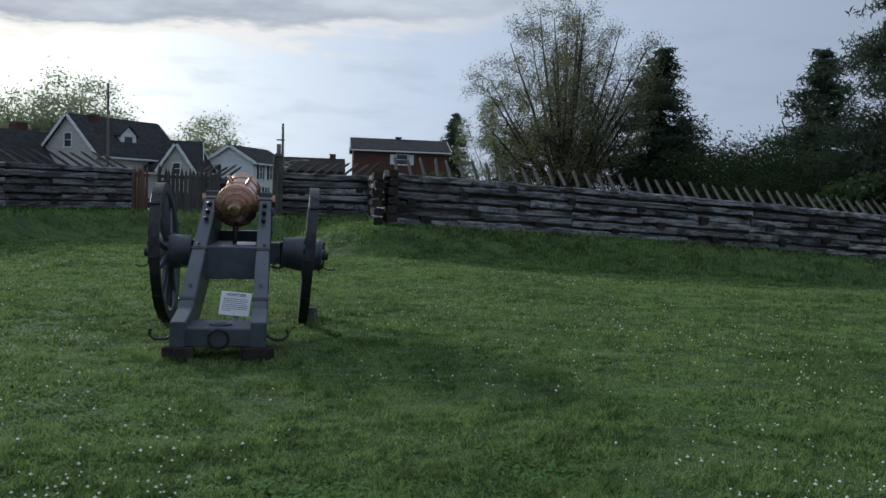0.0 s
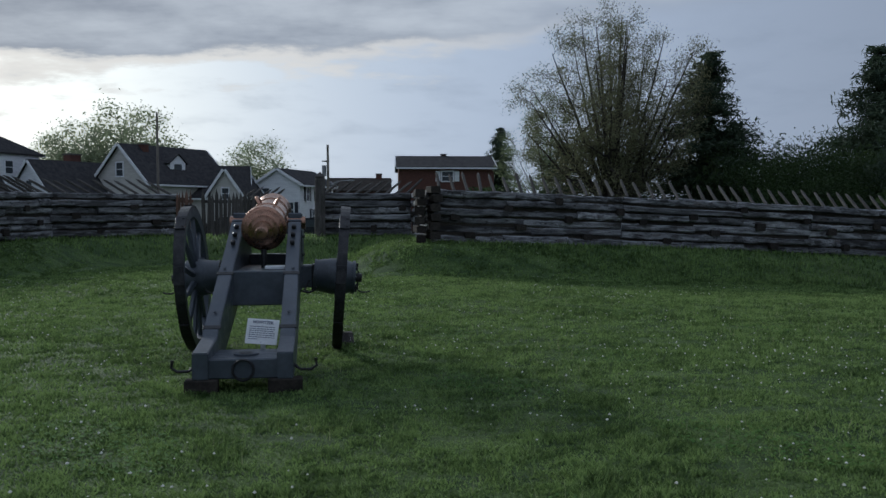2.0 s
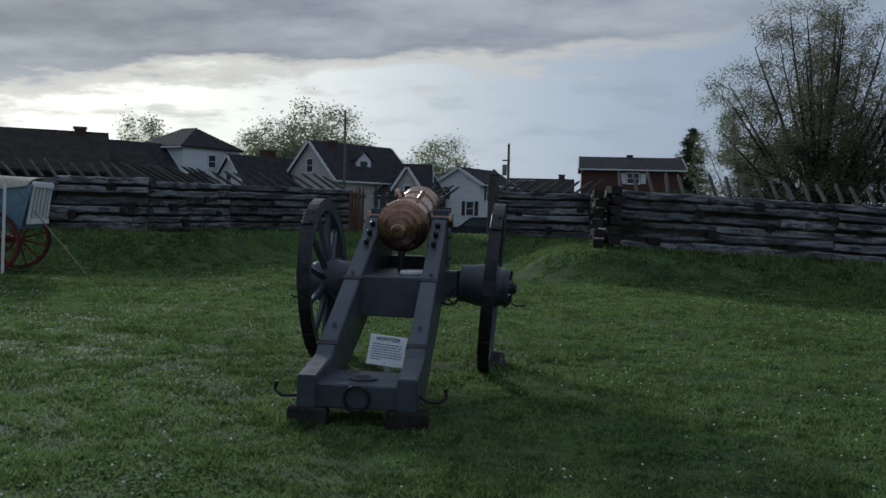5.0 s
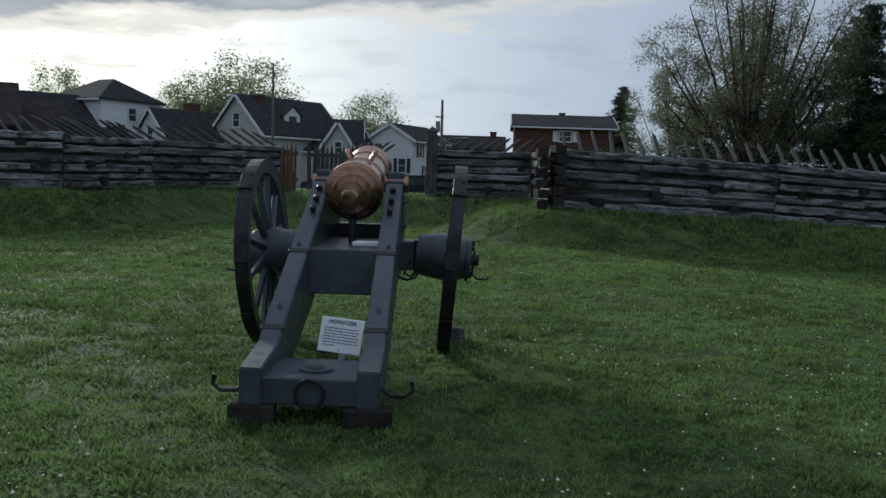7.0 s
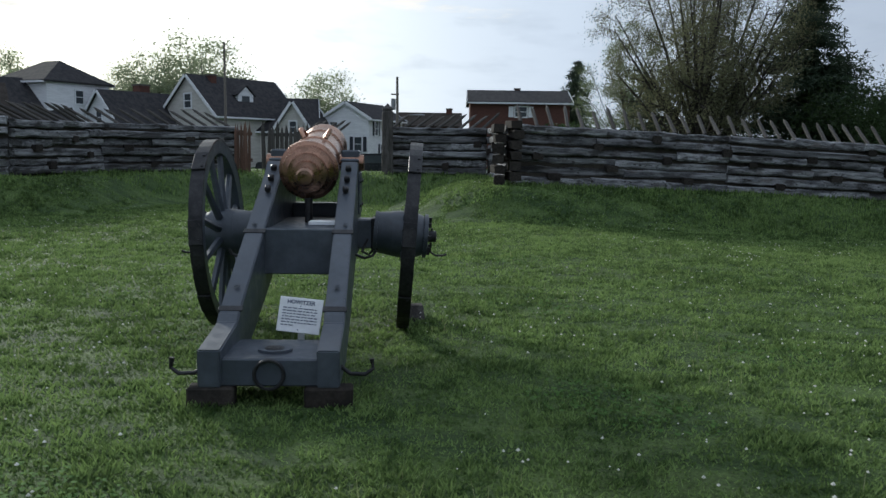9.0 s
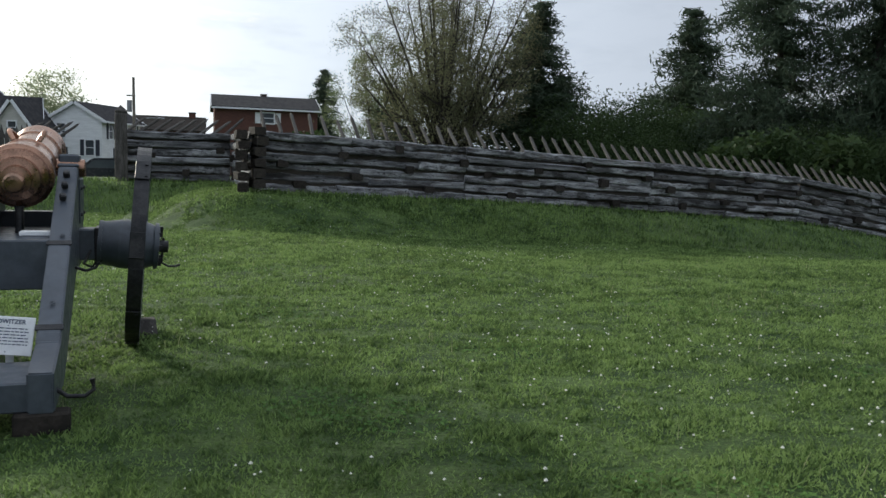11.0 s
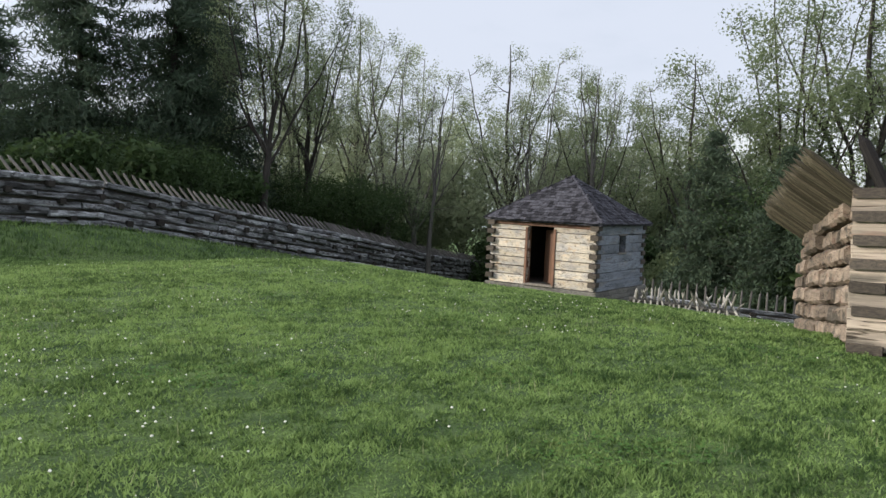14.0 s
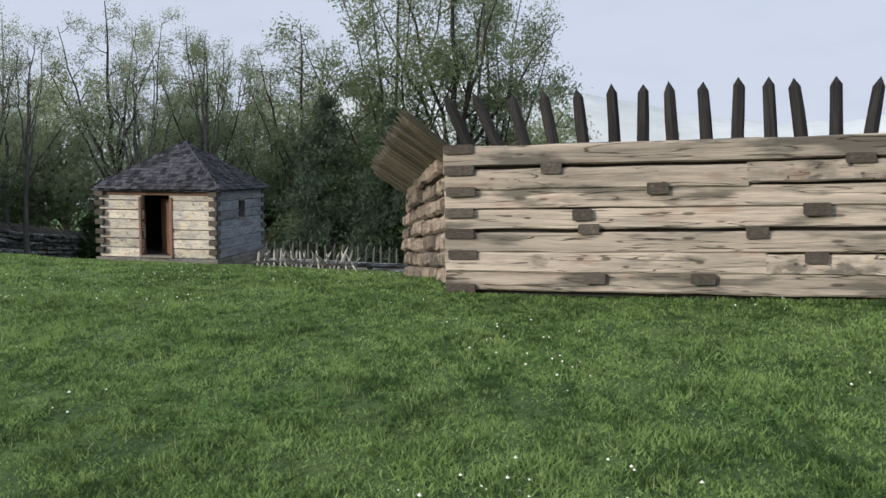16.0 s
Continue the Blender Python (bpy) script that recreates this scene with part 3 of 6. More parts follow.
def lathe(bm, profile, m, sides=32):
    """A turned body: profile of (along, radius), along m's y axis."""
    rings = [[bm.verts.new(m @ Vector((r * math.cos(2 * math.pi * k / sides), a, r * math.sin(2 * math.pi * k / sides)))) for k in range(sides)] for a, r in profile]
    for a, b in zip(rings[:-1], rings[1:]):
        for k in range(sides):
            f = bm.faces.new((a[k], b[k], b[(k + 1) % sides], a[(k + 1) % sides]))
            f.smooth = True
    bm.faces.new(rings[0])
    bm.faces.new(rings[-1][::-1])
    way = [math.atan2(q[1] - p[1], q[0] - p[0]) for p, q in zip(profile[:-1], profile[1:])]
    for i, g in enumerate(rings):
        if i in (0, len(rings) - 1) or abs(way[i] - way[i - 1]) > 0.4:
            for k in range(sides):
                bm.edges.get((g[k], g[(k + 1) % sides])).smooth = False
    return bm


def slab(bm, outline, x0, x1, bevel=0.0):
    """A plank cut to an outline in the (y, z) plane, from x0 to x1; each may be a pair (at the foot, at the head) to splay."""
    ys = [p[0] for p in outline]
    lo, hi = min(ys), max(ys)

    def at(v, y):
        if isinstance(v, tuple):
            return v[0] + (v[1] - v[0]) * (y - lo) / (hi - lo)
        return v
    a = [bm.verts.new((at(x0, y), y, z)) for y, z in outline]
    b = [bm.verts.new((at(x1, y), y, z)) for y, z in outline]
    n = len(outline)
    fs = [bm.faces.new(a), bm.faces.new(b[::-1])]
    for k in range(n):
        fs.append(bm.faces.new((a[k], b[k], b[(k + 1) % n], a[(k + 1) % n])))
    bmesh.ops.recalc_face_normals(bm, faces=fs)
    if bevel:
        bmesh.ops.bevel(bm, geom=list({e for f in fs for e in f.edges}), offset=bevel, segments=2, affect="EDGES")
    return bm


def made(fn, *a, **k):
    bm = bmesh.new()
    fn(bm, *a, **k)
    return bm


def boxes(*specs, bevel=0.0):
    bm = bmesh.new()
    for sx, sy, sz, m in specs:
        box(bm, sx, sy, sz, m, bevel)
    return bm


T = Matrix.Translation
ALONG_X = Matrix.Rotation(-math.pi / 2, 4, "Z")


def spoked_wheel(parent, name, x, z, radius, side, paint, iron, spokes=12, dish=0.07, camber=3.0, fat=1.0, along=0.0):
    """A dished wagon wheel in the plane x, turning about the x axis; side +1 or -1 is outward."""
    w = new(name)
    w.parent = parent
    w.matrix_local = pose(x, along, z, 0, camber * side, 0)
    rim = bmesh.new()
    n = 48
    r0, r1, hw = radius - 0.115 * fat, radius - 0.012, 0.05 * fat
    loops = [[rim.verts.new((dx + side * dish, r * math.sin(2 * math.pi * k / n), r * math.cos(2 * math.pi * k / n))) for k in range(n)] for r, dx in ((r1, -hw), (r1, hw), (r0, hw * 0.85), (r0, -hw * 0.85))]
    for i in range(4):
        for k in range(n):
            rim.faces.new((loops[i][k], loops[i][(k + 1) % n], loops[(i + 1) % 4][(k + 1) % n], loops[(i + 1) % 4][k]))
    bmesh.ops.recalc_face_normals(rim, faces=rim.faces)
    part("felloe", rim, paint, w)
    tyre = bmesh.new()
    loops = [[tyre.verts.new((dx + side * dish, r * math.sin(2 * math.pi * k / n), r * math.cos(2 * math.pi * k / n))) for k in range(n)] for r, dx in ((radius, -hw * 1.02), (radius, hw * 1.02), (radius - 0.015, hw * 1.02), (radius - 0.015, -hw * 1.02))]
    for i in range(4):
        for k in range(n):
            tyre.faces.new((loops[i][k], loops[i][(k + 1) % n], loops[(i + 1) % 4][(k + 1) % n], loops[(i + 1) % 4][k]))
    bmesh.ops.recalc_face_normals(tyre, faces=tyre.faces)
    part("iron_tyre", tyre, iron, w)
    if fat >= 1:
        for k in range(8):
            a = 2 * math.pi * k / 8 + 0.1
            part("tyre_strake", boxes((0.105, 0.19, 0.014, Matrix.Rotation(-a, 4, "X") @ T((side * dish, 0, radius - 0.004))), bevel=0.004), iron, w)
            for e in (-0.06, 0.06):
                part("strake_nail", boxes((0.02, 0.02, 0.014, Matrix.Rotation(-a + e / radius, 4, "X") @ T((side * dish + 0.025, 0, radius + 0.006)))), iron, w)
    for k in range(spokes):
        a = 2 * math.pi * (k + 0.5) / spokes
        end = Vector((side * dish, (r0 + 0.02) * math.sin(a), (r0 + 0.02) * math.cos(a)))
        part("spoke", made(tube, [(0, 0.1 * math.sin(a), 0.1 * math.cos(a)), tuple(end * 0.5), tuple(end)], [0.038 * fat, 0.03 * fat, 0.026 * fat], 6), paint, w)
    return w


# ---- the howitzer ----
def howitzer():
    root = thing("howitzer", "bronze howitzer on a grey-painted two-wheeled wooden field carriage", "cannon", pose(-1.37, 9.63, ground_z(-1.38, 9.6), 0, 0, 4.2))
    R = 0.77
    # cheeks of the trail, from the ground end up to the trunnions
    cheek = [(-2.26, 0.115), (-1.65, 0.115), (-0.95, 0.40), (-0.45, 0.62), (0.30, 0.62), (0.42, 0.80), (0.42, 1.22), (0.34, 1.38), (-0.16, 1.38), (-0.30, 1.27), (-1.0, 0.885), (-1.76, 0.455), (-1.82, 0.405), (-2.26, 0.335)]
    for s in (-1, 1):
        o, i = (s * 0.408, s * 0.352), (s * 0.275, s * 0.218)
        c = part("cheek", made(slab, cheek, o, i, 0.008), M_GREY, root, "grey-painted thick wooden side plank")
        for y, z, tip in ((-1.74, 0.465, 1), (-1.0, 0.885, 0)):
            xo = 0.408 - 0.056 * (y + 2.26) / 2.68
            part("iron_band", boxes((0.155, 0.05, 0.012, T((s * (xo - 0.068), y + 0.02, z + 0.004)) @ Matrix.Rotation(radians(28), 4, "X")), bevel=0.003), M_IRON, c)
        for y, z in ((-1.55, 0.585), (-0.92, 0.935)):
            for k in range(5):
                part("rosette_petal", boxes((0.035, 0.014, 0.006, T((s * 0.326, y, z + 0.006)) @ Matrix.Rotation(radians(29), 4, "X") @ Matrix.Rotation(k * math.pi / 5, 4, "Z") @ T((0.0, 0, 0))), bevel=0.002), M_GREY, c)
        for y in (-0.52, -0.38, -0.24):
            z = 1.165 + (y + 0.5) * 0.55
            part("bolt", boxes((0.045, 0.045, 0.05, T((s * 0.296, y, z)) @ Matrix.Rotation(radians(28), 4, "X")), bevel=0.01), M_IRON, c)
        part("cap_square", boxes((0.15, 0.34, 0.03, T((s * 0.290, 0.08, 1.375))), (0.15, 0.16, 0.075, T((s * 0.290, 0.08, 1.40))), bevel=0.012), M_GREY, c, "grey iron strap over the trunnion")
        part("side_plate", boxes((0.012, 0.30, 0.34, T((s * 0.368, 0.06, 0.95))), bevel=0.004), M_GREY, c)
        for y, z in ((-0.06, 1.22), (0.18, 1.22), (-0.06, 1.02), (0.18, 1.02)):
            part("plate_bolt", made(lathe, [(0, 0.016), (0.014, 0.012)], T((s * 0.374, y, z)) @ Matrix.Rotation(-s * math.pi / 2, 4, "Z"), 8), M_IRON, c)
        # handspike hooks by the trail's end
        part("trail_hook", made(tube, [(s * 0.39, -2.1, 0.21), (s * 0.46, -2.12, 0.165), (s * 0.55, -2.13, 0.165), (s * 0.595, -2.13, 0.20), (s * 0.585, -2.13, 0.26)], [0.014, 0.013, 0.013, 0.012, 0.017], 8), M_IRON, c, "curved black iron hook")
        part("axle_hook", made(tube, [(s * 0.39, -0.75, 0.70), (s * 0.46, -0.78, 0.68), (s * 0.52, -0.78, 0.70), (s * 0.545, -0.78, 0.74)], 0.011, 6), M_IRON, c)
    # front sight of the frame: transoms between the cheeks
    part("trail_transom", boxes((0.60, 0.50, 0.165, T((0, -1.98, 0.115))), bevel=0.01), M_GREY, root, "grey-painted block joining the trail's end")
    bm = made(lathe, [(0.0, 0.09), (0.015, 0.09), (0.015, 0.055)], T((0, -2.03, 0.281)) @ Matrix.Diagonal((1.15, 1, 1, 1)) @ Matrix.Rotation(math.pi / 2, 4, "X"), 24)
    part("pintle_plate", bm, M_GREY, root, "oval iron plate round the pintle hole")
    part("pintle_hole", made(lathe, [(0, 0.060), (0.005, 0.060)], T((0, -2.03, 0.293)) @ Matrix.Rotation(math.pi / 2, 4, "X"), 20), M_IRON, root)
    ring = bmesh.new()
    loops = []
    for k in range(20):
        a = 2 * math.pi * k / 20
        loops.append([ring.verts.new(((0.085 + 0.011 * math.cos(q)) * math.cos(a), -2.25 + 0.011 * math.sin(q), 0.19 + (0.085 + 0.011 * math.cos(q)) * math.sin(a))) for q in (0, 1.05, 2.09, 3.14, 4.19, 5.24)])
    for a, b in zip(loops, loops[1:] + loops[:1]):
        for k in range(6):
            ring.faces.new((a[k], a[(k + 1) % 6], b[(k + 1) % 6], b[k]))
    bmesh.ops.recalc_face_normals(ring, faces=ring.faces)
    part("trail_ring", ring, M_IRON, root, "hanging iron ring")
    part("middle_transom", boxes((0.54, 0.16, 0.33, T((0, -0.88, 0.58))), bevel=0.008), M_GREY, root, "grey-painted board between the cheeks")
    part("bed_plank", boxes((0.47, 0.75, 0.05, T((0, -0.45, 0.86))), bevel=0.006), M_GREY, root)
    # plank end whose sunlit brightness is put into a white colour
    part("sunlit_white_step", boxes((0.20, 0.12, 0.03, T((0.13, -0.62, 0.912))), bevel=0.004), M_BOARD, root, "plank end coloured white for the sunlight on it")
    part("front_transom", boxes((0.45, 0.14, 0.30, T((0, 0.30, 0.72))), bevel=0.008), M_GREY, root)
    part("elevating_screw", made(tube, [(0, -0.42, 0.88), (0, -0.42, 1.10)], 0.03, 10), M_IRON, root)
    part("axle_bed", boxes((1.10, 0.22, 0.24, T((0, 0.0, R + 0.02 - 0.12))), bevel=0.012), M_GREY, root, "square grey-painted axle beam")
    for s in (-1, 1):
        part("axle_band", boxes((0.06, 0.24, 0.26, T((s * 0.50, 0, R + 0.02 - 0.13))), bevel=0.006), M_IRON, root)
        w = spoked_wheel(root, "wheel", s * 0.748, R + 0.01, R, s, M_GREY, M_IRON, 12, dish=0.04, camber=4.0 if s > 0 else 3.0)
        nave = [(-0.26, 0.12), (-0.255, 0.165), (-0.19, 0.175), (-0.06, 0.195), (0.06, 0.195), (0.15, 0.165), (0.19, 0.160), (0.195, 0.12)]
        h = part("hub", made(lathe, nave, ALONG_X if s > 0 else ALONG_X.inverted(), 28), M_GREY, w, "grey barrel-shaped wooden hub with bands")
        for a in (-0.24, -0.09, 0.08, 0.17):
            part("hub_band", made(lathe, [(a - 0.015, 0.16), (a - 0.015, 0.20 - abs(a) * 0.10), (a + 0.015, 0.20 - abs(a) * 0.10), (a + 0.015, 0.16)], ALONG_X if s > 0 else ALONG_X.inverted(), 28), M_GREY, h)
        for k in range(8):
            a = 2 * math.pi * k / 8
            part("hub_bolt", boxes((0.03, 0.035, 0.035, T((s * 0.20, 0.14 * math.sin(a), 0.14 * math.cos(a) - 0.017)))), M_IRON, h)
        part("axle_tip", made(lathe, [(0.18, 0.05), (0.26, 0.048), (0.265, 0.03)], ALONG_X if s > 0 else ALONG_X.inverted(), 16), M_IRON, w)
        part("linchpin", made(tube, [(s * 0.22, 0, 0.07), (s * 0.22, 0, -0.13), (s * 0.27, -0.02, -0.155), (s * 0.33, -0.02, -0.15), (s * 0.36, -0.02, -0.135)], 0.010, 6), M_IRON, w)
        part("scroll_hook", made(tube, [(s * -0.30, -0.10, -0.05), (s * -0.34, -0.18, -0.15), (s * -0.28, -0.20, -0.17), (s * -0.25, -0.20, -0.13)], 0.011, 6), M_IRON, w)
    # barrel, breech to the rear
    tilt = T((0, 0.03, 1.385)) @ Matrix.Rotation(radians(9.5), 4, "X")
    prof = [(-0.72, 0.03), (-0.715, 0.055), (-0.69, 0.070), (-0.655, 0.070), (-0.635, 0.050), (-0.615, 0.046), (-0.605, 0.075), (-0.60, 0.100), (-0.565, 0.104), (-0.555, 0.128), (-0.55, 0.150), (-0.515, 0.154), (-0.505, 0.165), (-0.49, 0.198), (-0.455, 0.204), (-0.445, 0.215), (-0.435, 0.232), (-0.375, 0.232), (-0.365, 0.212), (-0.33, 0.205), (-0.32, 0.215), (-0.29, 0.215), (-0.28, 0.203), (-0.05, 0.198), (-0.04, 0.208), (-0.01, 0.208), (0.0, 0.196), (0.42, 0.182), (0.43, 0.196), (0.47, 0.196), (0.48, 0.186), (0.60, 0.190), (0.66, 0.205), (0.70, 0.205), (0.71, 0.19), (0.71, 0.10), (0.30, 0.095), (0.295, 0.02)]
    b = part("barrel", made(lathe, prof, tilt, 48), M_BRONZE, root, "polished bronze howitzer barrel with stepped breech rings")
    part("trunnion", made(lathe, [(-0.40, 0.068), (0.40, 0.068)], T((0, 0.05, 1.37)) @ ALONG_X, 20), M_BRONZE, b)
    for s in (-1, 1):
        arch = [tilt @ Vector((s * (0.085 + 0.035 * math.sin(math.pi * k / 8)), -0.02 + 0.17 * k / 8, 0.185 + 0.062 * math.sin(math.pi * k / 8))) for k in range(9)]
        part("lifting_handle", made(tube, arch, 0.019, 8), M_BRONZE, b, "curved bronze lifting handle")
    # blocks under the trail and wheels
    for x, y, sx, sy in ((-0.34, -2.2, 0.27, 0.13), (0.34, -2.2, 0.28, 0.13)):
        wb = thing("timber_block", "weathered timber block lying under the carriage trail", "block", root.matrix_world @ pose(x, y, -0.01, 0, 0, random.uniform(-4, 4)), "blocks under the cannon")
        part("block", boxes((sx, sy, 0.125, Matrix()), bevel=0.012), M_OLDTIE, wb)
    for s in (-1, 1):
        wb = thing("wheel_chock", "weathered timber chock behind the cannon wheel", "block", root.matrix_world @ pose(s * 0.77 + 0.04, 0.36, 0, 0, 0, 6), "blocks under the cannon")
        part("chock", made(slab, [(-0.16, 0.0), (0.1, 0.0), (0.1, 0.11), (-0.03, 0.11)], -0.1, 0.1, 0.006), M_STAKE, wb)


def text_mesh(parent, words, size, m, material, name):
    cu = bpy.data.curves.new(name, "FONT")
    cu.body, cu.size, cu.align_x, cu.align_y, cu.extrude, cu.offset = words, size, "CENTER", "CENTER", 0.0006, 0.0009
    tmp = bpy.data.objects.new(name, cu)
    scene.collection.objects.link(tmp)
    dg = bpy.context.evaluated_depsgraph_get()
    me = bpy.data.meshes.new_from_object(tmp.evaluated_get(dg))
    bpy.data.objects.remove(tmp)
    me.materials.clear()
    me.materials.append(material)
    o = new(name, me)
    o.parent = parent
    o.matrix_local = m
    return o


def sign():
    x, y = -1.15, 7.98
    root = thing("information_sign", "small white information sign on a stake before the howitzer", "sign", pose(x, y, ground_z(x, y), 0, 0, -6))
    part("stake_post", boxes((0.045, 0.012, 0.50, T((-0.01, 0.012, -0.04)) @ Matrix.Rotation(radians(-8), 4, "X")), bevel=0.002), M_BOARD, root, "white sign stake")
    m = T((0.0, 0.0, 0.42)) @ Matrix.Rotation(radians(-16), 4, "X") @ Matrix.Rotation(radians(3.5), 4, "Y")
    b = part("board", boxes((0.29, 0.008, 0.225, m @ T((0, 0, -0.1125))), bevel=0.003), M_BOARD, root, "white board with dark blue lettering")
    face = m @ T((0, -0.0055, 0)) @ Matrix.Rotation(math.pi / 2, 4, "X")
    text_mesh(b, "HOWITZER", 0.036, face @ T((0, 0.082, 0)), M_INK, "heading")
    rnd = random.Random(5)
    for k in range(7):
        w = 0.235 if k < 6 else 0.09
        left = -0.1175
        while left < -0.1175 + w - 0.01:
            ln = rnd.uniform(0.012, 0.034)
            ln = min(ln, -0.1175 + w - left)
            part("text_line", boxes((ln, 0.0062, 0.0008, face @ T((left + ln / 2, 0.043 - k * 0.0185, 0)))), M_INK, b)
            left += ln + 0.006
    for z in (0.058, -0.094):
        part("screw", made(lathe, [(0, 0.004), (0.002, 0.003)], face @ T((0, z, 0)) @ Matrix.Rotation(-math.pi / 2, 4, "X"), 8), M_INK, b)


howitzer()
sign()


# ---- the guard house ----
def log_side(root, base, length, height, courses, logs, seed, openings=(), thick=0.2):
    """Logs laid up along base's x axis, stopping at openings (u0, u1, z0, z1)."""
    rnd = random.Random(seed)
    ch = height / courses
    for c in range(courses):
        z0, z1 = c * ch, (c + 1) * ch
        cuts = sorted((a, b) for a, b, lo, hi in openings if z0 < hi - 0.05 and z1 > lo + 0.05)
        spans, u = [], -0.02
        for a, b in cuts:
            spans.append((u, a))
            u = b
        spans.append((u, length + 0.02))
        for a, b in spans:
            o = new("log", rnd.choice(logs))
            o.parent = root
            o.matrix_world = base @ T(((a + b) / 2, rnd.uniform(-0.012, 0.012), (z0 + z1) / 2)) @ Matrix.Rotation(rnd.choice((0, math.pi)), 4, "Z") @ Matrix.Diagonal((b - a, thick, ch * 0.99, 1))


def guard_house():
    S, H, RISE = 3.48, 1.92, 1.42
    cx, cy, z0 = 23.5, 11.3, -1.19
    root = thing("guard_house", "small square log guardhouse with shake roof and open doorway", "log cabin", pose(cx, cy, z0, 0, 0, -3.7))
    m = root.matrix_world.copy()
    # blue-grey logs for three sides, paler and warmer logs for the front
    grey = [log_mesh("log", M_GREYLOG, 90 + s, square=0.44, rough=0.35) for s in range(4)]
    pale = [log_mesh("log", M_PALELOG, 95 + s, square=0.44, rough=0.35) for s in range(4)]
    # front runs along local y at x = 0
    front = m @ Matrix.Rotation(math.pi / 2, 4, "Z")
    d0, d1 = S * 0.385, S * 0.635
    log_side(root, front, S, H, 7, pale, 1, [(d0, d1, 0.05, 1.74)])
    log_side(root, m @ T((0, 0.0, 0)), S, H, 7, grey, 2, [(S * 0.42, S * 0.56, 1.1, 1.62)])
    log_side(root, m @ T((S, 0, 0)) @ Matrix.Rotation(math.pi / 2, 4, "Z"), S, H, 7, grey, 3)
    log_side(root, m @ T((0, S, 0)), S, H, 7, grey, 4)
    rnd = random.Random(3)
    for x, y in ((0, 0), (0, S), (S, 0)):
        for c in range(7):
            o = new("notch_block", rnd.choice(TIES))
            o.parent = root
            o.matrix_world = m @ T((x - 0.06, y, 0.274 * c + 0.2)) @ Matrix.Diagonal((0.30, 0.26, 0.15, 1))
    part("lintel", boxes((0.10, S * 0.98, 0.14, T((-0.07, S / 2, H - 0.12))), bevel=0.01), M_DOOR, root, "reddish brown eave beam")
    for y in (d0 - 0.04, d1 + 0.04):
        part("door_jamb", boxes((0.26, 0.08, 1.72, T((0, y, 0.03))), bevel=0.006), M_DOOR, root)
    part("threshold", boxes((0.30, d1 - d0 + 0.16, 0.06, T((-0.02, (d0 + d1) / 2, 0.0))), bevel=0.006), M_POLE, root)
    leaf = part("door", boxes((0.05, 0.80, 1.62, T((0.40, 0.0, 0.05)) @ Matrix.Rotation(math.pi / 2, 4, "Z")), bevel=0.005), M_DOOR, root, "brown plank door standing open inward")
    leaf.matrix_local = T((0.1, d0 + 0.03, 0.02)) @ Matrix.Rotation(radians(48), 4, "Z")
    for sx, sy, px, py in ((0.03, S - 0.24, S - 0.13, S / 2), (S - 0.24, 0.03, S / 2, S - 0.13)):
        part("lining", boxes((sx, sy, H - 0.02, T((px, py, 0.0)))), M_DARK, root)
    part("floor_boards", boxes((S - 0.1, S - 0.1, 0.05, T((S / 2, S / 2, -0.03)))), M_POLE, root)
    # window frame in the side wall
    for z in (1.05, 1.62):
        part("window_frame", boxes((S * 0.14 + 0.1, 0.24, 0.05, T((S * 0.49, 0, z))), bevel=0.005), M_POLE, root)
    # roof deck, hip caps and shakes
    o = 0.22
    bm = bmesh.new()
    c = [bm.verts.new(p) for p in ((-o, -o, H), (S + o, -o, H), (S + o, S + o, H), (-o, S + o, H))]
    c2 = [bm.verts.new(p) for p in ((-o, -o, H + 0.05), (S + o, -o, H + 0.05), (S + o, S + o, H + 0.05), (-o, S + o, H + 0.05))]
    top = bm.verts.new((S / 2, S / 2, H + RISE))
    bm.faces.new(c)
    for k in range(4):
        bm.faces.new((c[k], c[(k + 1) % 4], c2[(k + 1) % 4], c2[k]))
        bm.faces.new((c2[k], c2[(k + 1) % 4], top))
    bmesh.ops.recalc_face_normals(bm, faces=bm.faces)
    roof = part("roof", bm, M_SHAKE, root, "grey weathered wooden shake roof")
    shake = []
    for s in range(4):
        r = random.Random(200 + s)
        bm = bmesh.new()
        box(bm, 1, 1, 1)
        for v in bm.verts:
            v.co.x += r.uniform(-0.03, 0.03)
            v.co.y += r.uniform(-0.05, 0.05)
        me = bpy.data.meshes.new("shake")
        bm.to_mesh(me)
        bm.free()
        me.materials.append(M_SHAKE)
        shake.append(me)
    half = S / 2 + o
    run = math.hypot(half, RISE - 0.05)
    pitch = math.atan2(RISE - 0.05, half)
    for k in range(4):
        turn = T((S / 2, S / 2, H + 0.05)) @ Matrix.Rotation(k * math.pi / 2, 4, "Z")
        near_side = k in (0, 3)
        rows = 16 if near_side else 9
        for i in range(rows):
            v = i / rows * run
            w = half * (1 - (v + 0.05) / run)
            u = -w + rnd.uniform(0, 0.1)
            while u < w - 0.05:
                sw = min(rnd.uniform(0.11, 0.21) if near_side else rnd.uniform(0.3, 0.5), w - u)
                if sw > 0.06:
                    ob = new("shake", rnd.choice(shake))
                    ob.parent = roof
                    ob.matrix_local = turn @ T((0, -half, 0)) @ Matrix.Rotation(pitch, 4, "X") @ T((u + sw / 2, v + 0.08 + rnd.uniform(-0.025, 0.025), 0.02 + rnd.uniform(0, 0.012))) @ Matrix.Rotation(radians(-6), 4, "X") @ Matrix.Diagonal((sw * 0.95, 0.30, 0.03, 1))
                u += sw
    for k in range(4):
        a = Vector(((-o, S + o)[k in (1, 2)], (-o, S + o)[k in (2, 3)], H + 0.07))
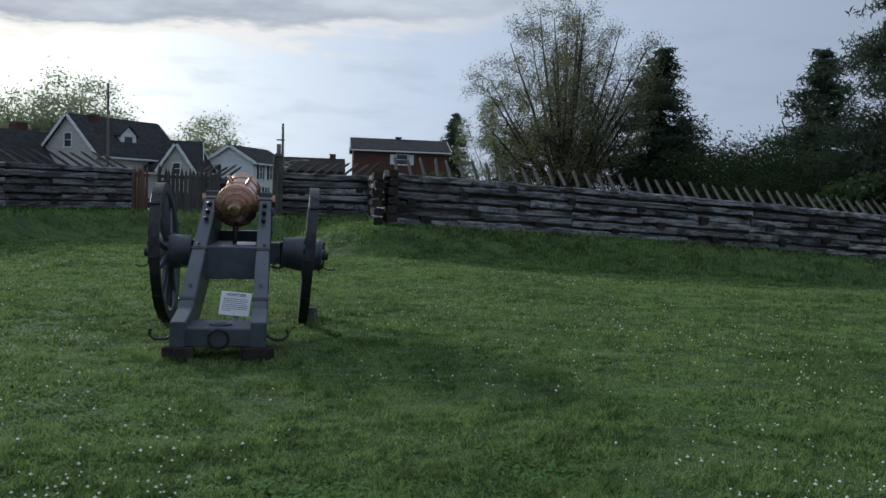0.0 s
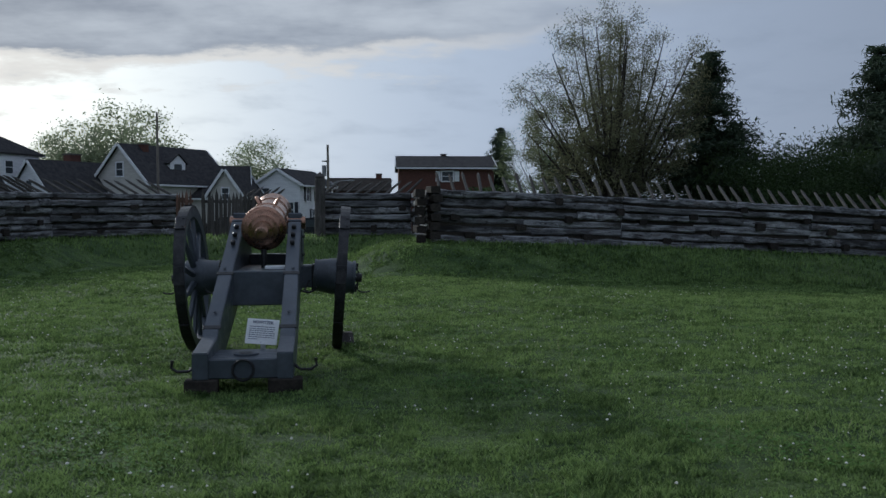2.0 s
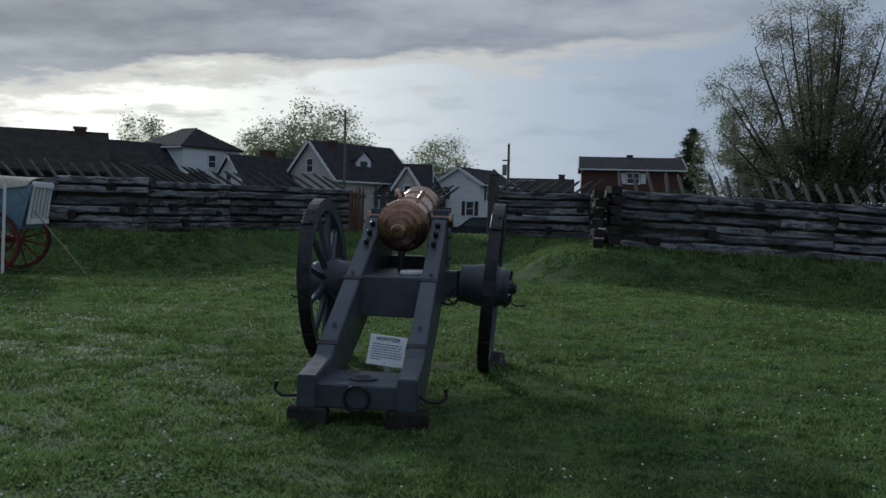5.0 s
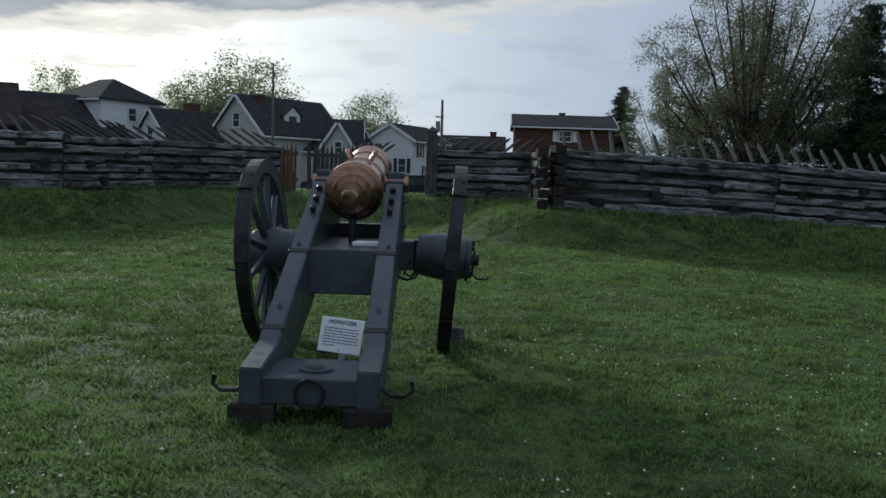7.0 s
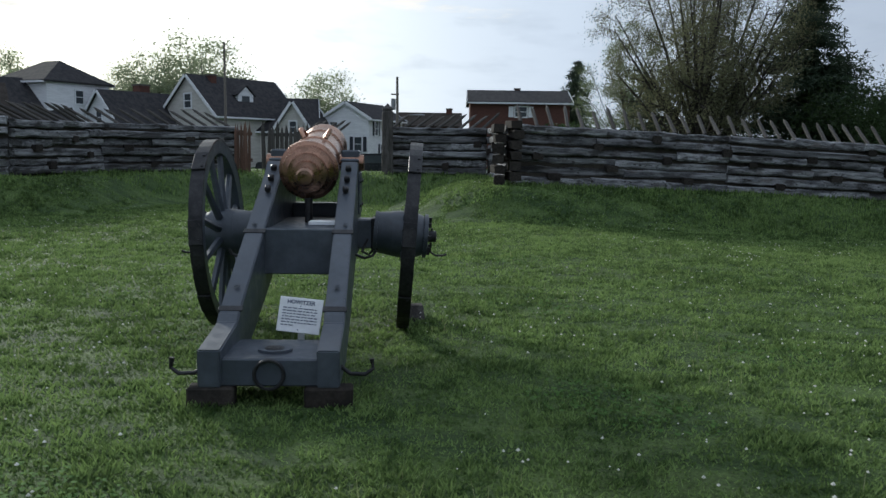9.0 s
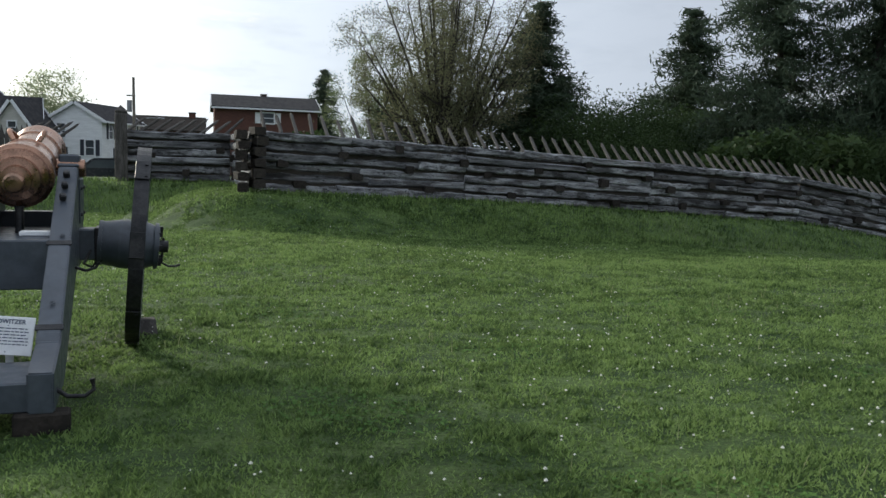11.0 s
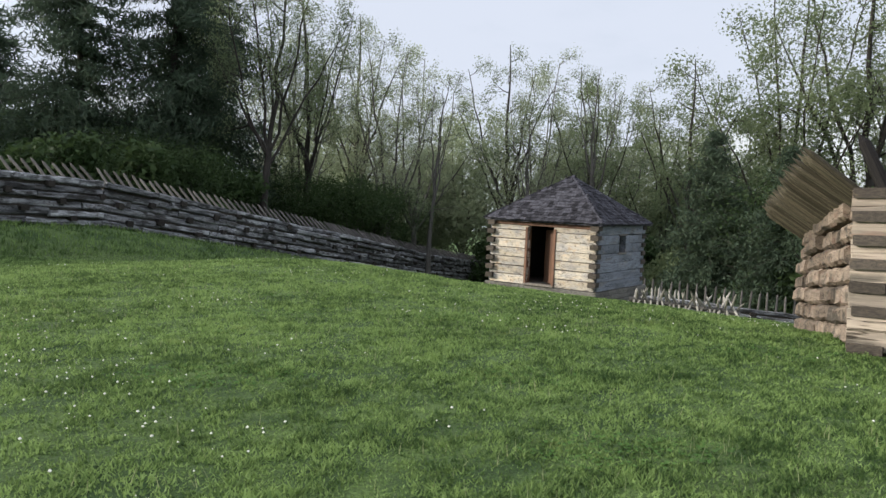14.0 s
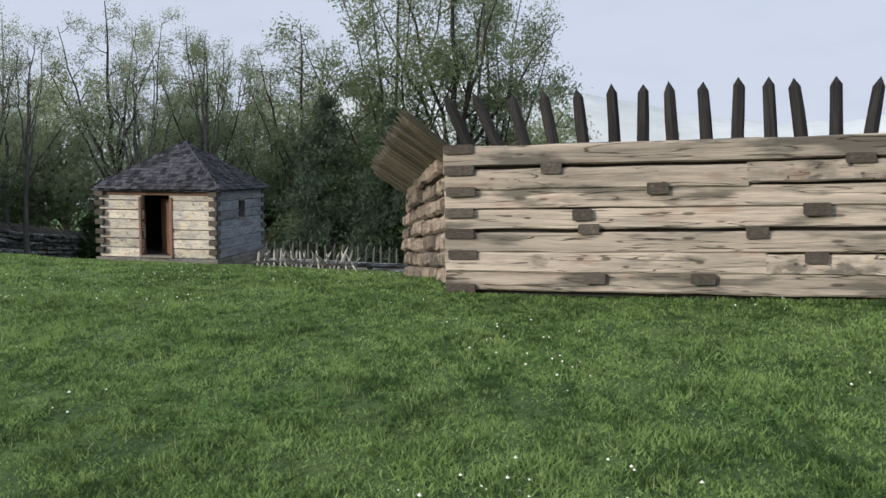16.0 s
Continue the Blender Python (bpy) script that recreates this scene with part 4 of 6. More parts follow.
        part("hip_cap", made(tube, [a, (S / 2, S / 2, H + RISE + 0.03)], 0.045, 5), M_SHAKE, roof)
    # stone footing
    stone = [log_mesh("footing_stone", M_STONE, 300 + s, rings=3, square=0.36) for s in range(4)]
    for side, b in enumerate((front, m)):
        for row in range(3):
            u = -0.1
            while u < S + 0.1:
                ln = rnd.uniform(0.25, 0.55)
                ob = new("footing_stone", rnd.choice(stone))
                ob.parent = root
                ob.matrix_world = b @ T((u + ln / 2, 0.0, -0.08 - row * 0.14)) @ Matrix.Diagonal((ln, 0.25, 0.15, 1))
                u += ln


guard_house()


# ---- gate, sharpened obstacles and far rail ----
def gate():
    x, y = -2.6, 26.5
    g = thing("gate_post", "tall square pointed grey wooden gate post", "post", pose(x, y, ground_z(x, y) - 0.05, 0, 0, 8))
    bm = bmesh.new()
    vs = [[bm.verts.new((sx * w, sy * w, z)) for sx, sy in ((-1, -1), (1, -1), (1, 1), (-1, 1))] for z, w in ((0, 0.16), (1.78, 0.15), (1.84, 0.13), (1.86, 0.15), (1.90, 0.15))]
    tip = bm.verts.new((0, 0, 2.05))
    bm.faces.new(vs[0][::-1])
    for a, b in zip(vs[:-1], vs[1:]):
        for k in range(4):
            bm.faces.new((a[k], a[(k + 1) % 4], b[(k + 1) % 4], b[k]))
    for k in range(4):
        bm.faces.new((vs[-1][k], vs[-1][(k + 1) % 4], tip))
    part("post", bm, M_STAKE, g)
    rnd = random.Random(12)
    for (ax, ay), (bx, by), n, material, label in (((-7.15, 27.1), (-6.55, 26.6), 6, M_PICKET, "leaf of reddish brown split pickets at the gate"), ((-6.45, 27.5), (-4.65, 28.3), 15, M_STAKE, "open gate leaf of grey pointed pickets")):
        leaf = thing("picket_gate", label, "gate", pose(ax, ay, ground_z(ax, ay), 0, 0, math.degrees(math.atan2(by - ay, bx - ax))))
        meshes = [stake_mesh("picket", material, 400 + s) for s in range(3)]
        L = math.hypot(bx - ax, by - ay)
        for k in range(n):
            p = new("picket", rnd.choice(meshes))
            p.parent = leaf
            p.matrix_local = T((L * (k + 0.5) / n, rnd.uniform(-0.01, 0.01), -0.15)) @ Matrix.Rotation(rnd.uniform(-0.03, 0.03), 4, "Y") @ Matrix.Diagonal((L / n * 0.98, 0.06, rnd.uniform(1.5, 1.68), 1))
        for z in (0.3, 1.05):
            part("gate_rail", boxes((L, 0.05, 0.10, T((L / 2, 0.055, z))), bevel=0.005), material, leaf)


gate()


def obstacle_row():
    """Crossed sharpened stakes beside the guard house."""
    rnd = random.Random(14)
    a, b = Vector((23.4, 10.1, 0)), Vector((24.0, 7.35, 0))
    ab = b - a
    yaw = math.degrees(math.atan2(ab.y, ab.x))
    for k in range(3):
        seg = thing("stake_barrier", "row of crossed sharpened stakes on a log beam", "barricade", pose(*(a + ab * (k / 3)).xy, ground_z(*(a + ab * (k / 3)).xy) + 0.28, 0, 0, yaw), "crossed stakes by the guardhouse")
        L = ab.length / 3
        part("beam", made(tube, [(-0.1, 0, 0), (L * 0.5, 0.01, 0.01), (L + 0.05, 0, -0.06)], 0.065, 8), M_STAKE, seg)
        for i in range(6):
            for s in (-1, 1):
                st = new("stake", rnd.choice(PALE_STAKES))
                st.parent = seg
                u = L * (i + 0.5 + 0.22 * s) / 6 + rnd.uniform(-0.03, 0.03)
                st.matrix_local = T((u, 0, 0.03)) @ Matrix.Rotation(radians(s * (46 + rnd.uniform(-9, 9))), 4, "X") @ Matrix.Rotation(radians(rnd.uniform(-26, 26)), 4, "Y") @ T((0, 0, -0.36)) @ Matrix.Diagonal((0.062, 0.062, rnd.uniform(0.78, 1.02), 1))


PALE_STAKES = [stake_mesh("stake", M_PALESTAKE, 500 + s) for s in range(3)]
obstacle_row()
log_wall("wall_rear", [(29.5, 13.2), (33.5, 6.2)], 0.55, 3, "low dark log wall with upright pickets", LOGS_OLD, 21, stakes=(0.32, 0.75, 0.09, 8, 0.1), thick=0.22)


# ---- houses beyond the walls ----
def gable_house(name, label, x, y, rz, w, d, hw, hr, walls, roofing, z0=-0.4, windows=(), chimney=None, hip=0.0, dormer=None, trim=True):
    """Ridge along local x; w along x, d along y. windows: (face, along, sill, width, height, shutters); face f: -y, b: +y, r: +x, l: -x."""
    root = thing(name, label, "house", pose(x, y, z0, 0, 0, rz))
    bm = bmesh.new()
    lo = [(-w / 2, -d / 2), (w / 2, -d / 2), (w / 2, d / 2), (-w / 2, d / 2)]
    a = [bm.verts.new((px, py, 0)) for px, py in lo]
    b = [bm.verts.new((px, py, hw)) for px, py in lo]
    bm.faces.new(a[::-1])
    for k in range(4):
        bm.faces.new((a[k], a[(k + 1) % 4], b[(k + 1) % 4], b[k]))
    if not hip:
        for i, j, sx in ((1, 2, 1), (3, 0, -1)):
            bm.faces.new((b[i], b[j], bm.verts.new((sx * w / 2, 0, hw + hr))))
    bmesh.ops.recalc_face_normals(bm, faces=bm.faces)
    wall = part("wall", bm, walls, root)
    o, th = 0.35, 0.14
    bm = bmesh.new()
    drop = hr * o / (d / 2)
    rx = w / 2 + 0.25 - hip
    low = [[bm.verts.new((sx * (w / 2 + 0.25), sy * (d / 2 + o), hw - drop + dz)) for sx in (-1, 1) for sy in (-1, 1)] for dz in (0.02, 0.02 + th)]
    ridge = [[bm.verts.new((sx * rx, 0, hw + hr + dz)) for sx in (-1, 1)] for dz in (0.02, 0.02 + th)]
    for lv in (0, 1):
        L, r = low[lv], ridge[lv]
        bm.faces.new((L[0], L[2], r[1], r[0]))
        bm.faces.new((L[1], r[0], r[1], L[3]))
        if hip:
            bm.faces.new((L[0], r[0], L[1]))
            bm.faces.new((L[2], L[3], r[1]))
    for p, q in ((0, 2), (1, 3)):
        bm.faces.new((low[0][p], low[0][q], low[1][q], low[1][p]))
    if not hip:
        for e, s in ((0, 0), (1, 2)):
            for k in (0, 1):
                bm.faces.new((low[0][s + k], ridge[0][e], ridge[1][e], low[1][s + k]))
    else:
        for p, q in ((0, 1), (2, 3)):
            bm.faces.new((low[0][p], low[0][q], low[1][q], low[1][p]))
    bmesh.ops.recalc_face_normals(bm, faces=bm.faces)
    roof = part("roof", bm, roofing, root)
    if trim and not hip:
        for sx in (-1, 1):
            for sy in (-1, 1):
                ln = math.hypot(d / 2 + o, hr + drop)
                an = math.atan2(hr + drop, d / 2 + o)
                part("barge_board", boxes((0.05, ln, 0.24, T((sx * (w / 2 + 0.28), sy * (d / 2 + o), hw - drop - 0.06)) @ Matrix.Rotation(-sy * an, 4, "X") @ T((0, -sy * ln / 2, -0.02)))), M_WHITE, roof)
    if trim:
        for sy in (-1, 1):
            part("gutter", boxes((w + 0.45, 0.09, 0.14, T((0, sy * (d / 2 + o + 0.03), hw - drop - 0.05)))), M_WHITE, roof)
    for face, u, sill, ww, wh, sh in windows:
        mt = {"f": T((u, -d / 2, sill)), "r": T((w / 2, u, sill)) @ Matrix.Rotation(math.pi / 2, 4, "Z"), "l": T((-w / 2, u, sill)) @ Matrix.Rotation(-math.pi / 2, 4, "Z"), "b": T((u, d / 2, sill)) @ Matrix.Rotation(math.pi, 4, "Z")}[face]
        wi = part("window", boxes((ww + 0.22, 0.10, 0.11, mt @ T((0, -0.02, -0.11))), (ww + 0.22, 0.10, 0.11, mt @ T((0, -0.02, wh))), (0.11, 0.10, wh, mt @ T((-ww / 2 - 0.055, -0.02, 0))), (0.11, 0.10, wh, mt @ T((ww / 2 + 0.055, -0.02, 0))), (ww, 0.06, 0.05, mt @ T((0, -0.02, wh / 2 - 0.025)))), M_WHITE, root, "white framed window")
        part("pane", boxes((ww, 0.02, wh, mt @ T((0, -0.015, 0)))), M_GLASS, wi)
        if sh:
            for s in (-1, 1):
                part("shutter", boxes((ww * 0.45, 0.06, wh + 0.1, mt @ T((s * (ww * 0.75 + 0.13), -0.03, -0.05)))), {1: M_SHUTTER, 2: M_WHITE}[sh], wi)
    if chimney:
        u, v, ch, cw = chimney
        c = part("chimney", boxes((cw, cw, ch + 1.5, T((u, v, hw + hr - 1.5 - abs(v) * hr / (d / 2)))), bevel=0.02), M_BRICK, root, "brick chimney")
        part("chimney_cap", boxes((cw + 0.12, cw + 0.12, 0.12, T((u, v, hw + hr + ch - abs(v) * hr / (d / 2))))), M_STONE, c)
    if dormer:
        u, dw, dh = dormer
        dd = d / 2 * 0.62
        bm = bmesh.new()
        slab(bm, [(-dw / 2, 0), (dw / 2, 0), (dw / 2, dh), (0, dh + dw * 0.42), (-dw / 2, dh)], -0.2, dd)
        dm = part("dormer", bm, M_WHITE, root, "small gabled dormer")
        dm.matrix_local = T((u, dd, hw + hr * 0.2)) @ Matrix.Rotation(-math.pi / 2, 4, "Z")
        rf = bmesh.new()
        for s in (-1, 1):
            an = math.atan2(dw * 0.42, dw / 2)
            box(rf, dd + 0.4, dw * 0.78, 0.08, T((dd / 2 - 0.15, s * dw * 0.31, dh + dw * 0.185)) @ Matrix.Rotation(-s * an, 4, "X"))
        part("dormer_roof", rf, roofing, dm)
        part("dormer_pane", boxes((0.02, dw * 0.5, dh * 0.6, T((-0.21, 0, dh * 0.3)))), M_GLASS, dm)
    return root


gable_house("brick_house", "red brick house with low dark roof and white window", 3.5, 82.5, 1.5, 8.9, 7.5, 6.0, 1.15, M_BRICK, M_ROOF, windows=[("f", 0.1, 4.75, 1.0, 0.85, 2)], chimney=(0.0, 0.3, 0.35, 0.5))
gable_house("white_house", "white two-storey house with dark shutters and gable end", -10.6, 80.5, -108, 7.5, 4.4, 4.4, 1.3, M_WHITE, M_ROOF, windows=[("r", -1.2, 2.9, 0.7, 1.1, 0), ("r", 1.2, 1.5, 0.7, 1.2, 1), ("r", -1.0, 0.9, 0.7, 1.2, 0), ("b", 2.2, 2.9, 0.6, 1.2, 1), ("b", 0.0, 2.9, 0.6, 1.2, 1), ("b", -2.4, 2.9, 0.6, 1.2, 1), ("b", 1.0, 0.9, 0.6, 1.2, 1), ("b", -1.5, 0.9, 0.6, 1.2, 1)])
gable_house("dark_house", "dark roofed house with small white gable", -17.2, 77.5, 12, 5.2, 5.5, 3.3, 2.6, M_BEIGE, M_ROOF)
gable_house("dark_house", "small white gabled wing of a dark house", -15.2, 75.5, -105, 4.0, 2.8, 3.6, 1.9, M_BEIGE, M_ROOF, windows=[("r", 0.0, 3.0, 0.6, 0.9, 0)])
gable_house("beige_house", "beige gabled house with dark roof and dormer", -21.6, 76.0, -122, 9.5, 6.6, 4.4, 3.1, M_BEIGE, M_ROOF, windows=[("r", 0.0, 4.9, 0.8, 1.1, 0), ("r", -1.5, 1.9, 0.8, 1.3, 1), ("r", 1.5, 1.9, 0.8, 1.3, 0)], chimney=(2.6, 0.4, 0.5, 0.6), dormer=(0.5, 1.7, 1.1))
gable_house("cottage", "small white gabled cottage with brick chimney", -28.2, 73.0, -122, 8.5, 4.6, 3.6, 2.4, M_WHITE, M_ROOF, windows=[("r", 0.0, 3.4, 0.7, 1.0, 0)], chimney=(-0.6, -1.2, 2.0, 1.0))
gable_house("tall_house", "tall white house with dark hipped roof", -35.0, 71.0, -25, 6.2, 6.0, 6.7, 1.6, M_WHITE, M_ROOF, windows=[("f", -1.0, 5.2, 0.7, 1.0, 0), ("f", 0.4, 5.2, 0.7, 1.0, 0), ("r", 0.0, 5.0, 0.7, 1.0, 0)], hip=2.4)
gable_house("white_gable_house", "white gable end with small attic window", -36.6, 67.0, -125, 7.5, 6.2, 3.6, 3.1, M_WHITE, M_ROOF, windows=[("r", 0.0, 4.6, 0.6, 0.7, 0)])
gable_house("long_building", "long low building with dark brown roof", -36.0, 46.5, 34, 14.0, 8.0, 3.6, 2.4, M_OLDROOF, M_OLDROOF, chimney=(5.6, 0.0, 0.3, 0.7), trim=False)
gable_house("long_building", "low dark roofed building behind the log wall", -33.0, 51.0, 34, 9.0, 7.0, 3.3, 2.0, M_OLDROOF, M_OLDROOF, trim=False)
gable_house("far_house", "distant brown roofed house with chimney", -6.5, 112.0, 2, 8.0, 7.0, 4.6, 1.6, M_BRICK, M_OLDROOF, chimney=(2.6, 0.0, 0.6, 0.8), trim=False)


def utility_pole(x, y, h, label, lamp=False):
    root = thing("utility_pole", label, "pole", pose(x, y, ground_z(x, y), 0, 0, 4))
    part("pole", made(tube, [(0, 0, 0), (0.03, 0, h * 0.5), (0, 0, h)], [0.12, 0.10, 0.08], 10), M_POLE, root)
    if lamp:
        part("crossarm", boxes((0.55, 0.08, 0.09, T((-0.15, 0, h - 1.2)))), M_POLE, root)
        part("transformer", made(tube, [(-0.25, 0, h - 2.2), (-0.25, 0, h - 1.45)], 0.16, 12), M_METAL, root)
        part("lamp_arm", made(tube, [(0.05, 0, h - 2.9), (0.7, 0, h - 2.55), (1.5, 0, h - 2.5)], 0.035, 6), M_METAL, root)
        part("lamp_head", boxes((0.45, 0.16, 0.10, T((1.65, 0, h - 2.56))), bevel=0.03), M_METAL, root)


utility_pole(-5.6, 60.0, 6.6, "wooden utility pole with transformer and street lamp arm", True)
utility_pole(-20.0, 68.6, 9.8, "tall grey wooden utility pole among the houses")


def car(x, y, rz, label):
    root = thing("car", label, "car", pose(x, y, ground_z(x, y), 0, 0, rz))
    side = [(-2.1, 0.35), (2.1, 0.35), (2.2, 0.6), (2.12, 0.95), (1.2, 1.05), (0.55, 1.55), (-1.5, 1.6), (-2.1, 1.1), (-2.2, 0.7)]
    b = part("body", made(slab, side, -0.88, 0.88, 0.06), M_CAR, root)
    for s in (-1, 1):
        part("side_window", made(slab, [(0.95, 1.08), (0.48, 1.46), (-1.4, 1.50), (-1.75, 1.1)], s * 0.865, s * 0.89), M_GLASS, b)
        for yy in (-1.35, 1.35):
            w = part("wheel", made(lathe, [(-0.11, 0.25), (-0.11, 0.33), (0.11, 0.33), (0.11, 0.25)], T((s * 0.82, yy, 0.33)) @ ALONG_X, 20), M_TYRE, root)
            part("rim", made(lathe, [(-0.115, 0.2), (0.115, 0.2)], T((s * 0.825, yy, 0.33)) @ ALONG_X, 14), M_METAL, w)
        part("headlight", boxes((0.32, 0.05, 0.16, T((s * 0.62, 2.15, 0.66)))), M_METAL, b)
        part("tail_light", boxes((0.2, 0.05, 0.3, T((s * 0.72, -2.17, 0.8)))), M_RED, b)


car(-5.3, 46.0, 80, "dark parked car on the street beyond the gate")
car(-9.6, 47.5, 84, "dark parked car beyond the picket gate")


# ---- the wagon ----
def wagon():
    ax, ay = -10.6, 16.9
    head = math.degrees(math.atan2(-0.27, -0.96))
    root = thing("supply_wagon", "blue wooden supply wagon with red wheels and canvas cover", "wagon", pose(ax, ay, ground_z(ax, ay), 0, 0, head - 90))
    # local -y is the tail; the body runs along +y
    for s in (-1, 1):
        part("side_board", made(slab, [(0.0, 0.92), (1.7, 0.84), (3.4, 0.92), (3.75, 1.72), (1.7, 1.55), (-0.2, 1.72)], s * 0.52, s * 0.56, 0.005), M_BLUE, root, "blue-painted wagon side")
        for k in range(4):
            part("rib", boxes((0.05, 0.06, 0.78, T((s * 0.58, 0.4 + k * 0.9, 0.88))), bevel=0.005), M_BLUE, root)
    part("bed", boxes((1.06, 3.4, 0.06, T((0, 1.7, 0.86)))), M_BLUE, root)
    tail = part("tail_gate", boxes((1.04, 0.05, 0.10, T((0, -0.2, 1.66))), bevel=0.006), M_BOARD, root, "white top rail of the tail gate")
    part("lower_rail", boxes((1.04, 0.05, 0.10, T((0, -0.1, 0.95))), bevel=0.006), M_BOARD, tail)
    for k in range(6):
        part("tail_slat", made(tube, [(-0.45 + 0.18 * k, -0.08, 0.95), (-0.45 + 0.18 * k, -0.2, 1.78)], 0.032, 6), M_BOARD, tail)
    for y, r in ((0.55, 0.62), (2.75, 0.52)):
        part("axle", boxes((1.5, 0.1, 0.12, T((0, y, r - 0.06)))), M_RED, root)
        for s in (-1, 1):
            w = spoked_wheel(root, "wheel", s * 0.74, r, r, s, M_RED, M_IRON, 12, 0.03, 2, 0.62, y)
            part("hub", made(lathe, [(-0.12, 0.08), (-0.02, 0.1), (0.1, 0.07), (0.12, 0.04)], ALONG_X, 14), M_RED, w)
    # canvas tarpaulin drawn over the bed
    bm = bmesh.new()
    nx, ny = 8, 10
    g = []
    for i in range(nx + 1):
        u = 2 * i / nx - 1
        col = []
        for j in range(ny + 1):
            v = j / ny
            rim = 1.74 - 0.15 * math.sin(math.pi * v)
            col.append(bm.verts.new((0.60 * u, -0.12 + 3.85 * v, rim - 0.05 * u ** 8 + (0.12 + 0.5 * v) * (1 - u * u) + 0.012 * math.sin(9 * v + 3 * u))))
        g.append(col)
    for i in range(nx):
        for j in range(ny):
            bm.faces.new((g[i][j], g[i + 1][j], g[i + 1][j + 1], g[i][j + 1]))
    fly = part("canvas_cover", bm, M_CANVAS, root, "sagging grey canvas cover")
    sol = fly.modifiers.new("thick", "SOLIDIFY")
    sol.thickness = 0.012
    part("prop_pole", made(tube, [(-0.86, 0.22, 0.0), (-0.80, 0.20, 1.70)], 0.03, 8), M_BOARD, root, "pale upright prop pole")
    part("guy_rope", made(tube, [(-0.5, -0.22, 1.2), (-0.52, -0.62, 0.72), (-0.53, -0.95, 0.33), (-0.55, -1.2, 0.02)], 0.013, 6), M_ROPE, root)
    for k in range(3):
        part("rope_knot", made(tube, [(-0.525 + 0.02 * k, -0.78 - 0.03 * k, 0.50), (-0.52, -0.80, 0.56), (-0.50, -0.76, 0.50 + 0.02 * k)], 0.012, 5), M_ROPE, root)


wagon()


# ---- trees ----
def limb(vs, fs, pts, radii, sides):
    base = len(vs)
    for i, p in enumerate(pts):
        d = (pts[min(i + 1, len(pts) - 1)] - pts[max(i - 1, 0)]).normalized()
        s = d.orthogonal().normalized()
        q = d.cross(s)
        for k in range(sides):
            a = 2 * math.pi * k / sides
            vs.append(tuple(p + radii[i] * (math.cos(a) * s + math.sin(a) * q)))
    for i in range(len(pts) - 1):
        for k in range(sides):
            k2 = (k + 1) % sides
            fs.append((base + i * sides + k, base + i * sides + k2, base + (i + 1) * sides + k2, base + (i + 1) * sides + k))


def leaf_mesh(name, centres, size, aspect, material, seed, droop=0.0):
    """Many small leaves round the given centres."""
    r = np.random.RandomState(seed)
    n = len(centres)
    u = r.normal(size=(n, 3))
    u[:, 2] -= droop
    u /= np.linalg.norm(u, axis=1)[:, None]
    v = r.normal(size=(n, 3))
    v -= u * (u * v).sum(1)[:, None]
    v /= np.linalg.norm(v, axis=1)[:, None]
    s = (size * r.uniform(0.6, 1.35, n))[:, None]
    quad = np.stack([centres - u * s - v * s * aspect, centres + v * s * aspect * 1.3, centres + u * s], 1).reshape(-1, 3)
    me = bpy.data.meshes.new(name)
    me.vertices.add(3 * n)
    me.vertices.foreach_set("co", quad.astype(np.float32).ravel())
    me.loops.add(3 * n)
    me.loops.foreach_set("vertex_index", np.arange(3 * n, dtype=np.int32))
    me.polygons.add(n)
    me.polygons.foreach_set("loop_start", np.arange(0, 3 * n, 3, dtype=np.int32))
    me.update(calc_edges=True)
    me.materials.append(material)
    return me


def wood_mesh(vs, fs, material):
    me = bpy.data.meshes.new("trunk")
    me.from_pydata(vs, [], fs)
    me.polygons.foreach_set("use_smooth", [True] * len(me.polygons))
    me.materials.append(material)
    return me


